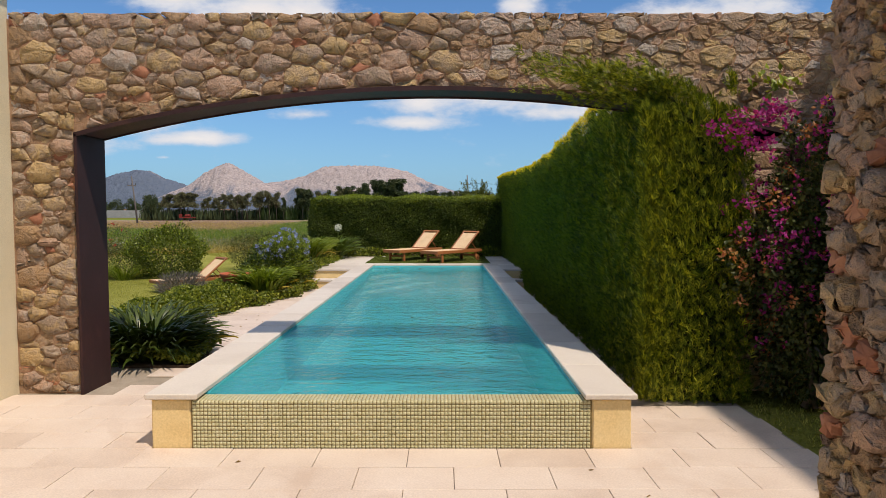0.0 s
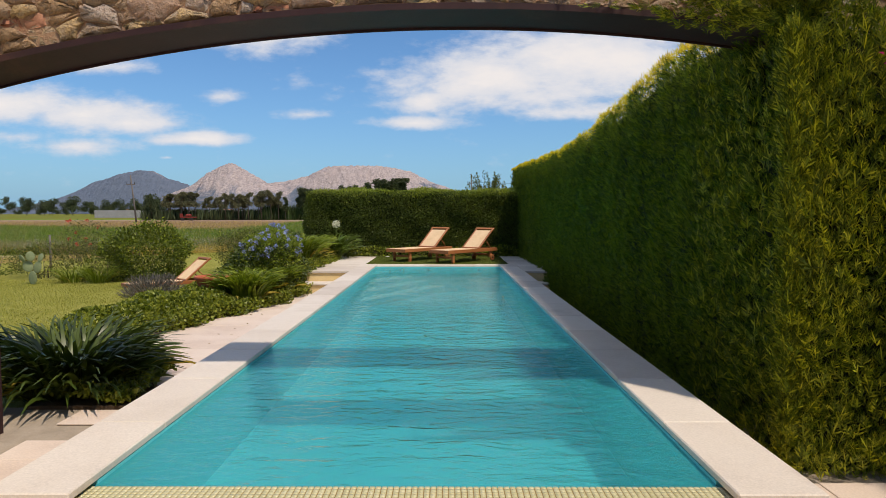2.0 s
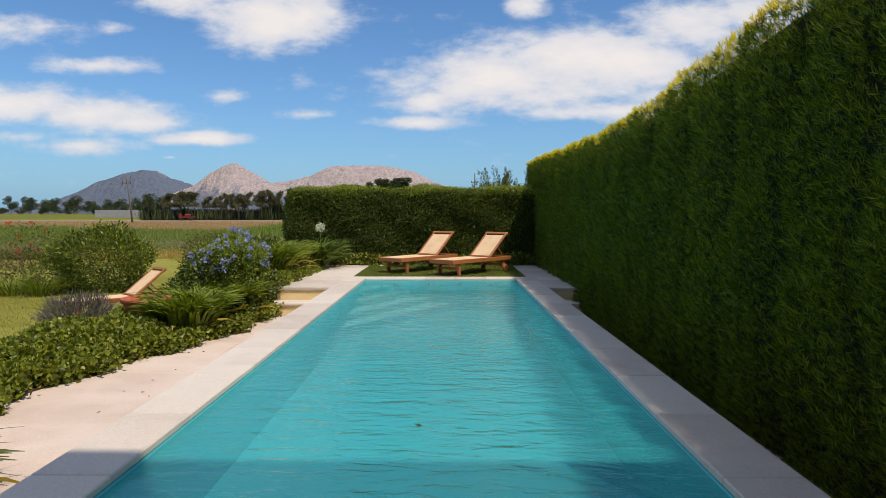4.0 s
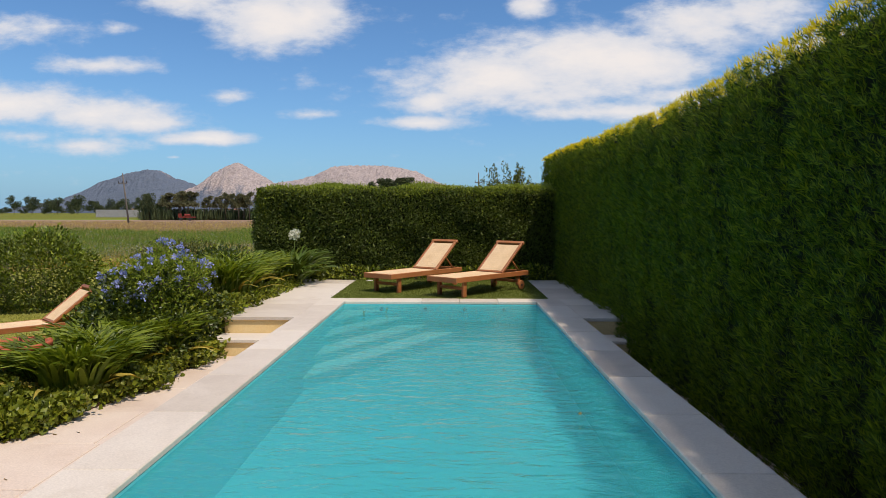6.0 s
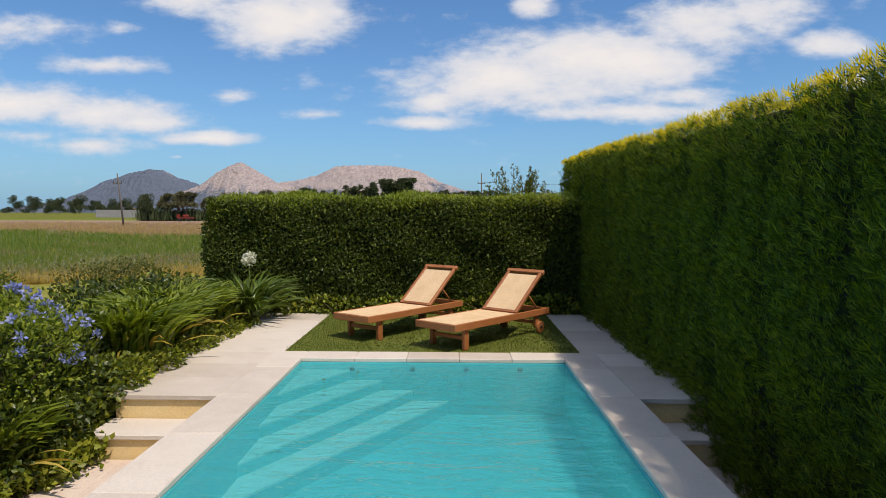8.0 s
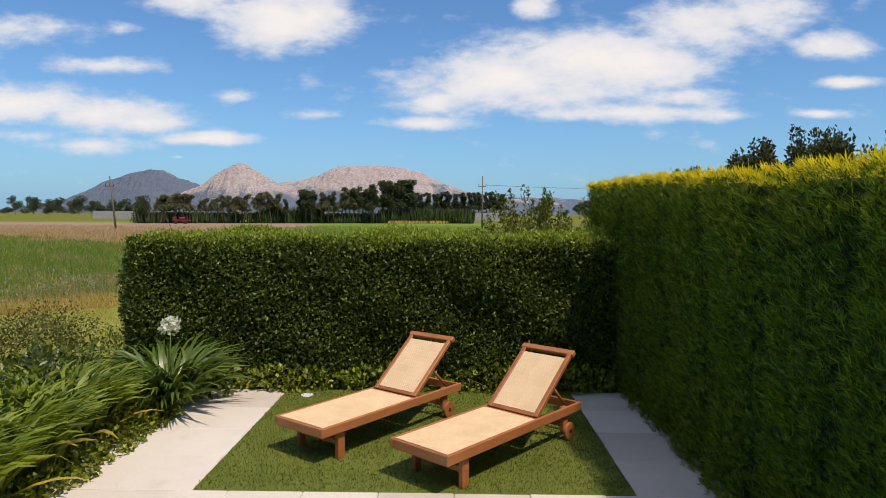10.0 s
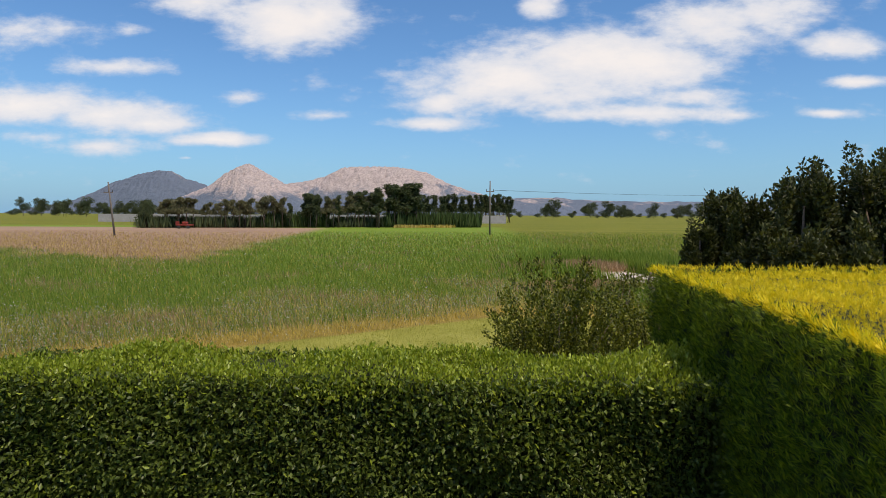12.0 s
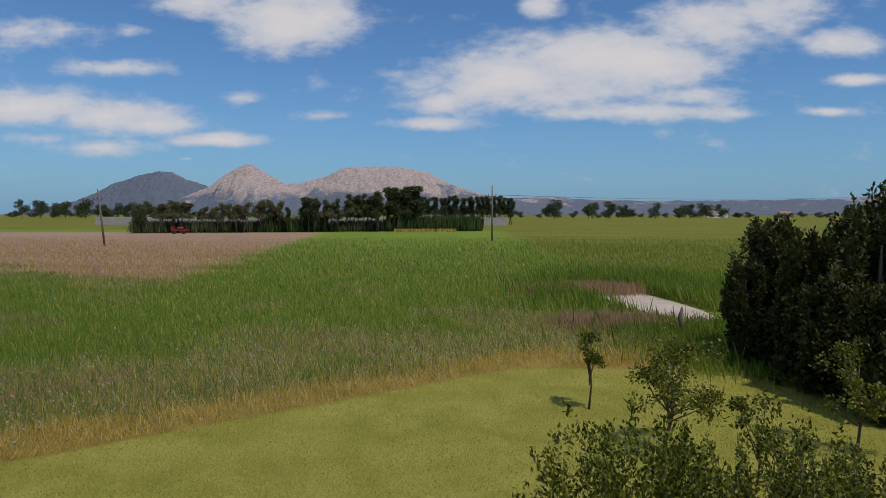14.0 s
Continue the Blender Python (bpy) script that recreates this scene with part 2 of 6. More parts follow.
M_IVY = leafy("ground cover leaves", (0.055, 0.080, 0.008), (0.150, 0.190, 0.016), (0.340, 0.360, 0.040), 0.42, 0.25, 0.4, 2.5)
M_SHRUB = leafy("shrub leaves", (0.055, 0.085, 0.008), (0.115, 0.155, 0.015), (0.220, 0.250, 0.030), 0.45, 0.3, 0.35)
M_OLIVE = leafy("dull shrub leaves", (0.060, 0.068, 0.014), (0.110, 0.120, 0.024), (0.180, 0.185, 0.045), 0.5, 0.25, 0.3)
M_GREY = leafy("grey lavender shoots", (0.10, 0.09, 0.075), (0.17, 0.155, 0.135), (0.25, 0.23, 0.20), 0.7, 0.2)
M_TREE = leafy("tree leaves", (0.020, 0.027, 0.006), (0.046, 0.056, 0.012), (0.110, 0.118, 0.030), 0.55, 0.25, 0.35, 0.6)
M_FRUIT = leafy("fruit tree leaves", (0.040, 0.054, 0.005), (0.105, 0.124, 0.010), (0.26, 0.27, 0.026), 0.45, 0.3, 0.4)
M_FARTREE = leafy("distant leaves", (0.032, 0.048, 0.020), (0.064, 0.086, 0.036), (0.115, 0.135, 0.058), 0.6, 0.15, 0.2, 0.15)
M_FARBROWN = leafy("thin distant leaves", (0.080, 0.082, 0.042), (0.140, 0.138, 0.068), (0.21, 0.20, 0.105), 0.6, 0.15, 0.2, 0.15)
M_REED = leafy("cane leaves", (0.030, 0.055, 0.016), (0.055, 0.090, 0.025), (0.085, 0.125, 0.035), 0.6, 0.2, 0.2, 0.3)
M_BOUGAIN = leafy("bougainvillea leaves", (0.026, 0.040, 0.010), (0.058, 0.076, 0.016), (0.130, 0.130, 0.030), 0.45, 0.25)
M_MAGENTA = leafy("magenta bracts", (0.24, 0.012, 0.14), (0.42, 0.03, 0.26), (0.55, 0.08, 0.38), 0.6, 0.4)
M_PINKORANGE = leafy("faded bracts", (0.42, 0.12, 0.06), (0.55, 0.22, 0.09), (0.60, 0.34, 0.16), 0.6, 0.4)
M_BLUE = leafy("pale blue petals", (0.22, 0.27, 0.66), (0.33, 0.38, 0.80), (0.50, 0.54, 0.88), 0.6, 0.3)
M_WHITE = leafy("white petals", (0.66, 0.66, 0.58), (0.78, 0.78, 0.72), (0.85, 0.85, 0.82), 0.6, 0.3)
M_RED = leafy("red petals", (0.45, 0.04, 0.03), (0.6, 0.07, 0.05), (0.7, 0.12, 0.08), 0.6, 0.3)
M_GRASS = leafy("green meadow grass", (0.095, 0.165, 0.020), (0.175, 0.262, 0.040), (0.31, 0.365, 0.09), 0.6, 0.5, 0.2, 0.4)
M_HAY = leafy("dry meadow grass", (0.37, 0.28, 0.065), (0.56, 0.43, 0.12), (0.72, 0.57, 0.22), 0.7, 0.45, 0.2, 0.4)
M_BROWN = leafy("brown seed heads", (0.28, 0.18, 0.115), (0.42, 0.28, 0.185), (0.55, 0.40, 0.29), 0.7, 0.4, 0.2, 0.4)
M_SILVER = leafy("grey green weeds", (0.14, 0.17, 0.09), (0.26, 0.28, 0.18), (0.55, 0.54, 0.46), 0.6, 0.25, 0.2, 0.5)
M_RUST = surface("red machine paint", [(0.2, (0.16, 0.02, 0.015)), (0.8, (0.30, 0.05, 0.03))], 3, 0.6, 0.2, 20)
M_WALLWHITE = surface("white farm wall", [(0.2, (0.6, 0.58, 0.55)), (0.8, (0.75, 0.73, 0.70))], 0.3, 0.8, 0.1, 5)
M_ROOF = surface("clay roof", [(0.2, (0.30, 0.15, 0.09)), (0.8, (0.42, 0.24, 0.16))], 0.5, 0.85, 0.2, 6)
M_CONCRETE = surface("grey concrete", [(0.2, (0.27, 0.26, 0.25)), (0.8, (0.42, 0.41, 0.40))], 0.6, 0.9, 0.3, 12)
M_PLASTIC = surface("white plastic", [(0.2, (0.6, 0.6, 0.58)), (0.8, (0.75, 0.75, 0.72))], 10, 0.4, 0.1, 60)


def ground_material():
    """Lawn, dry verge, weeds, tall green meadow, brown crop and far green fields, one sheet."""
    m = bpy.data.materials.new("lawn and fields")
    m.use_nodes = True
    n = Nodes(m.node_tree)
    pos = n.add("ShaderNodeNewGeometry").outputs["Position"]
    s = n.add("ShaderNodeSeparateXYZ", Vector=pos)
    big, mid, tiny = n.noise(pos, 0.11, 5.0, 0.6, 0.6), n.noise(pos, 0.7, 5.0, 0.6, 0.4), n.noise(pos, 22.0, 5.0, 0.7)
    streak = n.noise(n.add("ShaderNodeMapping", Vector=pos, Scale=(0.02, 0.25, 1.0)), 1.0, 5.0, 0.6, 0.3)
    x = n.math("ADD", s.outputs[0], n.math("MULTIPLY", n.math("SUBTRACT", mid, 0.5), 3.0))
    y = n.math("ADD", s.outputs[1], n.math("MULTIPLY", n.math("SUBTRACT", mid, 0.5), 2.0))
    # distance past the mown edge, which runs slantwise and then square to the garden
    past = n.math("MAXIMUM", n.math("SUBTRACT", n.math("SUBTRACT", s.outputs[1], 38.35), n.math("MULTIPLY", s.outputs[0], 0.777)), n.math("SUBTRACT", s.outputs[1], 39.4))
    past = n.math("ADD", past, n.math("MULTIPLY", n.math("SUBTRACT", mid, 0.5), 0.5))
    lawn = n.ramp(n.math("ADD", n.math("MULTIPLY", mid, 0.6), n.math("MULTIPLY", tiny, 0.4)), [(0.25, (0.19, 0.195, 0.030)), (0.5, (0.32, 0.315, 0.060)), (0.8, (0.48, 0.45, 0.13))]).outputs[0]
    hay = n.ramp(mid, [(0.25, (0.22, 0.16, 0.04)), (0.6, (0.36, 0.27, 0.075)), (0.85, (0.48, 0.36, 0.13))]).outputs[0]
    weeds = n.ramp(n.math("ADD", n.math("MULTIPLY", mid, 0.7), n.math("MULTIPLY", big, 0.3)), [(0.3, (0.14, 0.19, 0.028)), (0.5, (0.25, 0.255, 0.075)), (0.7, (0.36, 0.295, 0.15))]).outputs[0]
    green = n.ramp(n.math("ADD", n.math("MULTIPLY", mid, 0.5), n.math("MULTIPLY", big, 0.5)), [(0.25, (0.10, 0.18, 0.014)), (0.55, (0.17, 0.265, 0.026)), (0.8, (0.26, 0.31, 0.06))]).outputs[0]
    brown = n.ramp(n.math("ADD", n.math("MULTIPLY", streak, 0.7), n.math("MULTIPLY", mid, 0.3)), [(0.25, (0.22, 0.145, 0.09)), (0.5, (0.35, 0.235, 0.165)), (0.8, (0.47, 0.35, 0.22))]).outputs[0]
    far = n.ramp(streak, [(0.25, (0.095, 0.115, 0.014)), (0.5, (0.165, 0.18, 0.022)), (0.8, (0.26, 0.235, 0.04))]).outputs[0]
    col = n.mix(n.smooth(past, -0.1, 0.15).outputs[0], lawn, hay)
    col = n.mix(n.smooth(past, 1.8, 4.0).outputs[0], col, weeds)
    col = n.mix(n.math("MULTIPLY", n.smooth(past, 7.0, 14.0).outputs[0], n.smooth(mid, 0.34, 0.5).outputs[0]), col, green)
    col = n.mix(n.math("MULTIPLY", n.smooth(s.outputs[1], 60.0, 75.0).outputs[0], n.smooth(x, 8.0, 14.0).outputs[0]), col, far)
    col = n.mix(n.smooth(s.outputs[1], 205.0, 230.0).outputs[0], col, far)
    crop = n.math("MULTIPLY", n.smooth(n.math("ADD", y, n.math("MULTIPLY", x, 0.65)), 42.0, 54.0).outputs[0], n.smooth(n.math("ADD", x, n.math("MULTIPLY", n.math("SUBTRACT", y, 74.0), 0.119)), -20.0, -26.0).outputs[0])
    crop = n.math("MULTIPLY", crop, n.smooth(s.outputs[1], 196.0, 188.0).outputs[0])
    col = n.mix(crop, col, brown)
    col = n.mix(0.5, col, n.ramp(tiny, [(0.25, 0.45), (0.75, 1.0)]).outputs[0], "MULTIPLY")
    relief = n.add("ShaderNodeBump", Strength=0.9, Distance=0.06, Height=n.math("ADD", tiny, mid))
    b = n.add("ShaderNodeBsdfPrincipled", Base_Color=col, Roughness=0.9, Normal=relief)
    b.inputs["Specular IOR Level"].default_value = 0.1
    n.add("ShaderNodeOutputMaterial", Surface=b)
    return m


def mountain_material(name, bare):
    """Pale limestone with scrub low down and in the gullies; bluish distance haze is mixed into the colours."""
    m = bpy.data.materials.new(name)
    m.use_nodes = True
    n = Nodes(m.node_tree)
    geo = n.add("ShaderNodeNewGeometry")
    pos = geo.outputs["Position"]
    s = n.add("ShaderNodeSeparateXYZ", Vector=pos)
    a, b = n.noise(pos, 0.006, 7.0, 0.65, 0.8), n.noise(n.add("ShaderNodeMapping", Vector=pos, Scale=(0.09, 0.03, 0.14)), 1.0, 6.0, 0.7, 0.5)
    rock = n.ramp(b, [(0.26, (0.16, 0.14, 0.135)), (0.47, (0.45, 0.36, 0.315)), (0.72, (0.70, 0.56, 0.48))]).outputs[0]
    # scrub tones are blued to carry the haze
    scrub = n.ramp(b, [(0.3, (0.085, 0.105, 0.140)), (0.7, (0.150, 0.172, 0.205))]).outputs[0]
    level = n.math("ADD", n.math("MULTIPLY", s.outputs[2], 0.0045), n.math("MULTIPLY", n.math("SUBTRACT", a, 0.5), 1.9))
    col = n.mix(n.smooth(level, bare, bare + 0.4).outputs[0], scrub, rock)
    # even blue tint painted on as haze
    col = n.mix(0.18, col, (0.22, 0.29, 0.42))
    relief = n.add("ShaderNodeBump", Strength=1.0, Distance=12.0, Height=n.math("ADD", b, a))
    bs = n.add("ShaderNodeBsdfPrincipled", Base_Color=col, Roughness=1.0, Normal=relief)
    bs.inputs["Specular IOR Level"].default_value = 0.0
    n.add("ShaderNodeOutputMaterial", Surface=bs)
    return m


def water_material(name, tint, ripple, scale):
    m = bpy.data.materials.new(name)
    m.use_nodes = True
    n = Nodes(m.node_tree)
    pos = n.add("ShaderNodeNewGeometry").outputs["Position"]
    wide = n.noise(n.add("ShaderNodeMapping", Vector=pos, Scale=(0.8, 1.7, 1.0)), scale, 3.0, 0.5, 0.6)
    small = n.noise(n.add("ShaderNodeMapping", Vector=pos, Scale=(0.8, 1.3, 1.0)), scale * 3.4, 3.0, 0.55, 0.3)
    relief = n.add("ShaderNodeBump", Strength=1.0, Distance=ripple, Height=n.math("ADD", wide, n.math("MULTIPLY", small, 0.28)))
    clear = n.add("ShaderNodeBsdfTransparent", Color=(*tint, 1.0))
    gloss = n.add("ShaderNodeBsdfGlossy", Roughness=0.03, Normal=relief)
    fres = n.add("ShaderNodeFresnel", IOR=1.33, Normal=relief)
    murk = n.add("ShaderNodeBsdfDiffuse", Color=(0.042, 0.45, 0.51, 1.0))
    body = n.add("ShaderNodeMixShader", i0=0.42, i1=clear, i2=murk)
    n.add("ShaderNodeOutputMaterial", Surface=n.add("ShaderNodeMixShader", i0=fres, i1=body, i2=gloss))
    return m


M_GROUND = ground_material()
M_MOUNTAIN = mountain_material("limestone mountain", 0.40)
# dark scrub tones nearly to the summit, painting the cloud shadow on this mountain
M_SHADED_MOUNTAIN = mountain_material("cloud-shaded mountain", 1.25)
M_WATER = water_material("pool water", (0.66, 0.95, 0.96), 0.032, 4.2)

# ---- builders ----
rng = np.random.default_rng(7)


def part(name, bm, material, parent=None, label=""):
    me = bpy.data.meshes.new(name)
    bm.to_mesh(me)
    bm.free()
    me.materials.append(material)
    ob = new(name, me)
    if parent:
        ob.parent = parent
    return tagged(ob, label)


def thing(name, at, label, category, group="", kind="", turn=0.0):
    ob = new(name)
    ob.empty_display_size = 0.1
    ob.matrix_basis = pose(*at, 0, 0, turn)
    return tagged(ob, label, category, group, kind)


def mesh_np(name, verts, faces, material, parent=None, label="", smooth=False):
    """A mesh from arrays: verts (n, 3), faces (m, 3 or 4)."""
    verts, faces = np.asarray(verts, dtype=np.float32), np.asarray(faces, dtype=np.int32)
    me = bpy.data.meshes.new(name)
    k = faces.shape[1]
    me.vertices.add(len(verts))
    me.vertices.foreach_set("co", verts.ravel())
    me.loops.add(faces.size)
    me.loops.foreach_set("vertex_index", faces.ravel())
    me.polygons.add(len(faces))
    me.polygons.foreach_set("loop_start", np.arange(0, faces.size, k, dtype=np.int32))
    me.polygons.foreach_set("loop_total", np.full(len(faces), k, dtype=np.int32))
    if smooth:
        me.polygons.foreach_set("use_smooth", np.ones(len(faces), dtype=bool))
    me.update(calc_edges=True)
    me.materials.append(material)
    ob = new(name, me)
    if parent:
        ob.parent = parent
    return tagged(ob, label)


def box(bm, lo, hi, bevel=0.0, turn=None):
    mid, size = (Vector(lo) + Vector(hi)) / 2, Vector(hi) - Vector(lo)
    m = Matrix.Translation(mid) @ Matrix.Diagonal((*size, 1))
    if turn:
        m = turn @ m
    r = bmesh.ops.create_cube(bm, size=1, matrix=m)
    if bevel:
        bmesh.ops.bevel(bm, geom=list({e for v in r["verts"] for e in v.link_edges}), offset=bevel, segments=1, affect="EDGES")
    return bm


def boxed(lo, hi, bevel=0.006, turn=None):
    return box(bmesh.new(), lo, hi, bevel, turn)


def tube(bm, pts, radii, n=8):
    """A tapered tube along points."""
    rings = []
    for i, (p, r) in enumerate(zip(pts, radii)):
        d = (Vector(pts[min(i + 1, len(pts) - 1)]) - Vector(pts[max(i - 1, 0)])).normalized()
        s = d.orthogonal().normalized()
        t = d.cross(s)
        rings.append([bm.verts.new(Vector(p) + r * (math.cos(2 * math.pi * k / n) * s + math.sin(2 * math.pi * k / n) * t)) for k in range(n)])
    for a, b in zip(rings, rings[1:]):
        best = min(range(n), key=lambda j: (b[j].co - a[0].co).length)
        for k in range(n):
            bm.faces.new((a[k], a[(k + 1) % n], b[(k + 1 + best) % n], b[(k + best) % n])).smooth = True
    bm.faces.new(rings[-1])
    bm.faces.new(rings[0][::-1])
    return bm


def unit(a):
    return a / np.maximum(np.linalg.norm(a, axis=1, keepdims=True), 1e-9)


def leaf_arrays(P, D, L, W, fold=0.25):
    """Folded pointed leaves at P along D: four vertices and two triangles each."""
    n = len(P)
    D = unit(D)
    S = unit(np.cross(D, rng.normal(size=(n, 3))))
    U = np.cross(S, D)
    L, W = np.broadcast_to(L, n)[:, None], np.broadcast_to(W, n)[:, None]
    mid = P + D * L * 0.45
    V = np.stack([P, mid + S * W / 2 + U * W * fold, P + D * L, mid - S * W / 2 + U * W * fold], 1).reshape(-1, 3)
    i = np.arange(n)[:, None] * 4
    F = np.concatenate([i + np.array([[0, 1, 2]]), i + np.array([[0, 2, 3]])])
    return V, F


def spray_arrays(P, D, L):
    """Flat cypress sprays: three slim lobes fanning from one point."""
    n = len(P)
    D = unit(D)
    S = unit(np.cross(D, rng.normal(size=(n, 3))))
    Vs, Fs, base = [], [], 0
    for side, k in ((0.0, 1.0), (0.62, 0.72), (-0.62, 0.72)):
        d = unit(D + S * side)
        s = unit(np.cross(d, np.cross(D, S)))
        l = (L * k)[:, None]
        p = P + D * (L * 0.12)[:, None] * (side != 0)
        Vs.append(np.stack([p, p + d * l * 0.5 + s * l * 0.055, p + d * l, p + d * l * 0.5 - s * l * 0.055], 1).reshape(-1, 3))
        i = np.arange(n)[:, None] * 4 + base
        Fs.append(i + np.array([[0, 1, 2, 3]]))
        base += 4 * n
    return np.concatenate(Vs), np.concatenate(Fs)


def plume_arrays(P, D, L):
    """Feathery shoots: a slim stem with short lobes to both sides, narrowing to the tip."""
    n = len(P)
    D = unit(D)
    S = unit(np.cross(D, rng.normal(size=(n, 3))))
    Vs, Fs, base = [], [], 0
    for f, side in ((0.0, 0), (0.05, 1), (0.15, -1), (0.28, 1), (0.40, -1), (0.53, 1), (0.66, -1)):
        d = unit(D + S * side * 0.75 + rng.normal(0, 0.12, (n, 3))) if side else D
        s = unit(np.cross(d, np.cross(D, S)))
        l = (L * (0.52 * (1.1 - f) if side else 1.0))[:, None]
        w = 0.09 if side else 0.04
        p = P + D * (L * f)[:, None]
        Vs.append(np.stack([p, p + d * l * 0.5 + s * l * w, p + d * l, p + d * l * 0.5 - s * l * w], 1).reshape(-1, 3))
        Fs.append(np.arange(n)[:, None] * 4 + base + np.array([[0, 1, 2, 3]]))
        base += 4 * n
    return np.concatenate(Vs), np.concatenate(Fs)


def blade_arrays(P, out, L, W, lift, k=4):
    """Arching strap leaves: from P, rising by lift (tangent) and drooping outwards along out."""
    n = len(P)
    out = unit(out)
    side = unit(np.cross(out, np.array([[0, 0, 1.0]])))
    twist = rng.normal(0, 0.65, (n, 1))
    side = side * np.cos(twist) + np.array([[0, 0, 1.0]]) * np.sin(twist)
    L, W, lift = [np.broadcast_to(a, n)[:, None] for a in (L, W, lift)]
    rows, start = [], np.arctan(lift)
    p, ang = P.copy(), start.copy()
    for j in range(k + 1):
        w = W * (0.55 if j == 0 else 1.0 - 0.93 * (j / k) ** 2.2)
        rows += [p + side * w / 2, p - side * w / 2]
        p = p + (out * np.cos(ang) + np.array([[0, 0, 1.0]]) * np.sin(ang)) * L / k
        ang = ang - (start * 0.55 + 0.95) * (j + 1) * 2 / (k * (k + 1))
    V = np.stack(rows, 1).reshape(-1, 3)
    i = np.arange(n)[:, None] * (2 * k + 2)
    F = np.concatenate([i + np.array([[2 * j, 2 * j + 1, 2 * j + 3, 2 * j + 2]]) for j in range(k)])
    return V, F


def on_box(lo, hi, density, faces, bulge=0.05, seed=0.0, freq=1.3):
    """Points and outward normals over some faces of a box, swelling in and out."""
    lo, hi = np.array(lo), np.array(hi)
    Ps, Ns = [], []
    for ax, sgn in faces:
        o = [a for a in range(3) if a != ax]
        n = int(density * (hi[o[0]] - lo[o[0]]) * (hi[o[1]] - lo[o[1]]))
        p = np.empty((n, 3))
        for a in o:
            p[:, a] = rng.uniform(lo[a], hi[a], n)
        p[:, ax] = hi[ax] if sgn > 0 else lo[ax]
        nn = np.zeros((n, 3))
        nn[:, ax] = sgn
        q = p * freq + seed
        w = np.sin(q[:, 0] * 2.1 + np.sin(q[:, 1] * 1.7)) * np.sin(q[:, 1] * 1.9 + 1.3 * np.sin(q[:, 2] * 2.3)) + 0.6 * np.sin(q[:, 2] * 4.1 + q[:, 1] * 3.3 + q[:, 0] * 2.9)
        p[:, ax] += sgn * (bulge * w * 0.6 + rng.normal(0, bulge * 0.35, n))
        Ps.append(p)
        Ns.append(nn)
    return np.concatenate(Ps), np.concatenate(Ns)


def slab(points, z0, z1, bevel=0.0):
    """An upright prism over an outline of (x, y)."""
    bm = bmesh.new()
    a = [bm.verts.new((x, y, z0)) for x, y in points]
    b = [bm.verts.new((x, y, z1)) for x, y in points]
    n = len(points)
    bm.faces.new(a[::-1])
    top = bm.faces.new(b)
    for i in range(n):
        bm.faces.new((a[i], a[(i + 1) % n], b[(i + 1) % n], b[i]))
    if bevel:
        bmesh.ops.bevel(bm, geom=list(top.edges), offset=bevel, segments=1, affect="EDGES")
    bmesh.ops.recalc_face_normals(bm, faces=bm.faces)
    return bm


# ---- the plan ----
POOL_L, POOL_R, POOL_F, POOL_B = -1.87, 1.08, 4.95, 17.62   # inner faces of the basin; front, back
COP_L, COP_R, COP_Z = -2.27, 1.48, 0.43
WATER_Z, BED_Z = 0.37, -0.20
WALL_F, WALL_B, WALL_TOP = 6.50, 6.98, 3.76
CREAM_X = -4.27
ARCH_L, ARCH_R, ARCH_MID, SPRING = -3.62, 3.45, 3.03, 2.58
HEDGE_X, HEDGE_END, HEDGE_FAR, HEDGE_TOP = 1.93, 6.12, 23.1, 3.02
BACK_Y, BACK_Y2, BACK_TOP = 21.12, 22.25, 2.30
DECK_Y = 16.1


def arch_z(x):
    """Height of the arch's soffit: a flat segment of a circle."""
    half, rise = (ARCH_R - ARCH_L) / 2, ARCH_MID - SPRING
    r = (half * half + rise * rise) / (2 * rise)
    return ARCH_MID - r + math.sqrt(max(r * r - (x - (ARCH_L + ARCH_R) / 2) ** 2, 0.0))


def garden_dip(x, y):
    """How far the lawn beside the bed lies below the terrace."""
    a, b, c = np.clip((-5.0 - x) / 1.6, 0, 1), np.clip((y - 6.9) / 0.8, 0, 1), np.clip((28.0 - y) / 5.0, 0, 1)
    return 0.24 * a * a * (3 - 2 * a) * b * c


# ground: one sheet to the horizon, finer near the garden
def build_ground():
    def steps(lim):
        a = list(np.arange(0, 100, 4.0)) + list(np.arange(100, 400, 25.0)) + list(np.arange(400, lim + 1, 300.0))
        return a
    xs = sorted({-v for v in steps(4600)} | set(steps(4600)) | {-2.2, 1.4, -4.7, -5.0, -5.4, -5.8, -6.2, -6.6, -7.0})
    ys = sorted({-v for v in steps(1000)} | set(steps(4600)) | {5.02, 17.9, 6.9, 7.3, 7.7, 22.6, 23.4, 25.0})
    X, Y = np.meshgrid(xs, ys)
    Z = -0.03 - 0.15 * np.clip((Y - 45) / 60, 0, 1)
    Z = Z - garden_dip(X, Y)
    V = np.stack([X, Y, Z], -1).reshape(-1, 3)
    w = len(xs)
    i = (np.arange(len(ys) - 1)[:, None] * w + np.arange(w - 1)[None]).reshape(-1, 1)
    # the basin's opening
    x0, y0 = V[i[:, 0], 0], V[i[:, 0], 1]
    i = i[~((x0 > -2.3) & (x0 < 1.3) & (y0 > 5.0) & (y0 < 17.8))]
    ob = mesh_np("ground", V, i + np.array([[0, 1, w + 1, w]]), M_GROUND, smooth=True)
    tagged(ob, "lawn, meadow and flat farm fields reaching the hills", "ground", kind="structure")


build_ground()


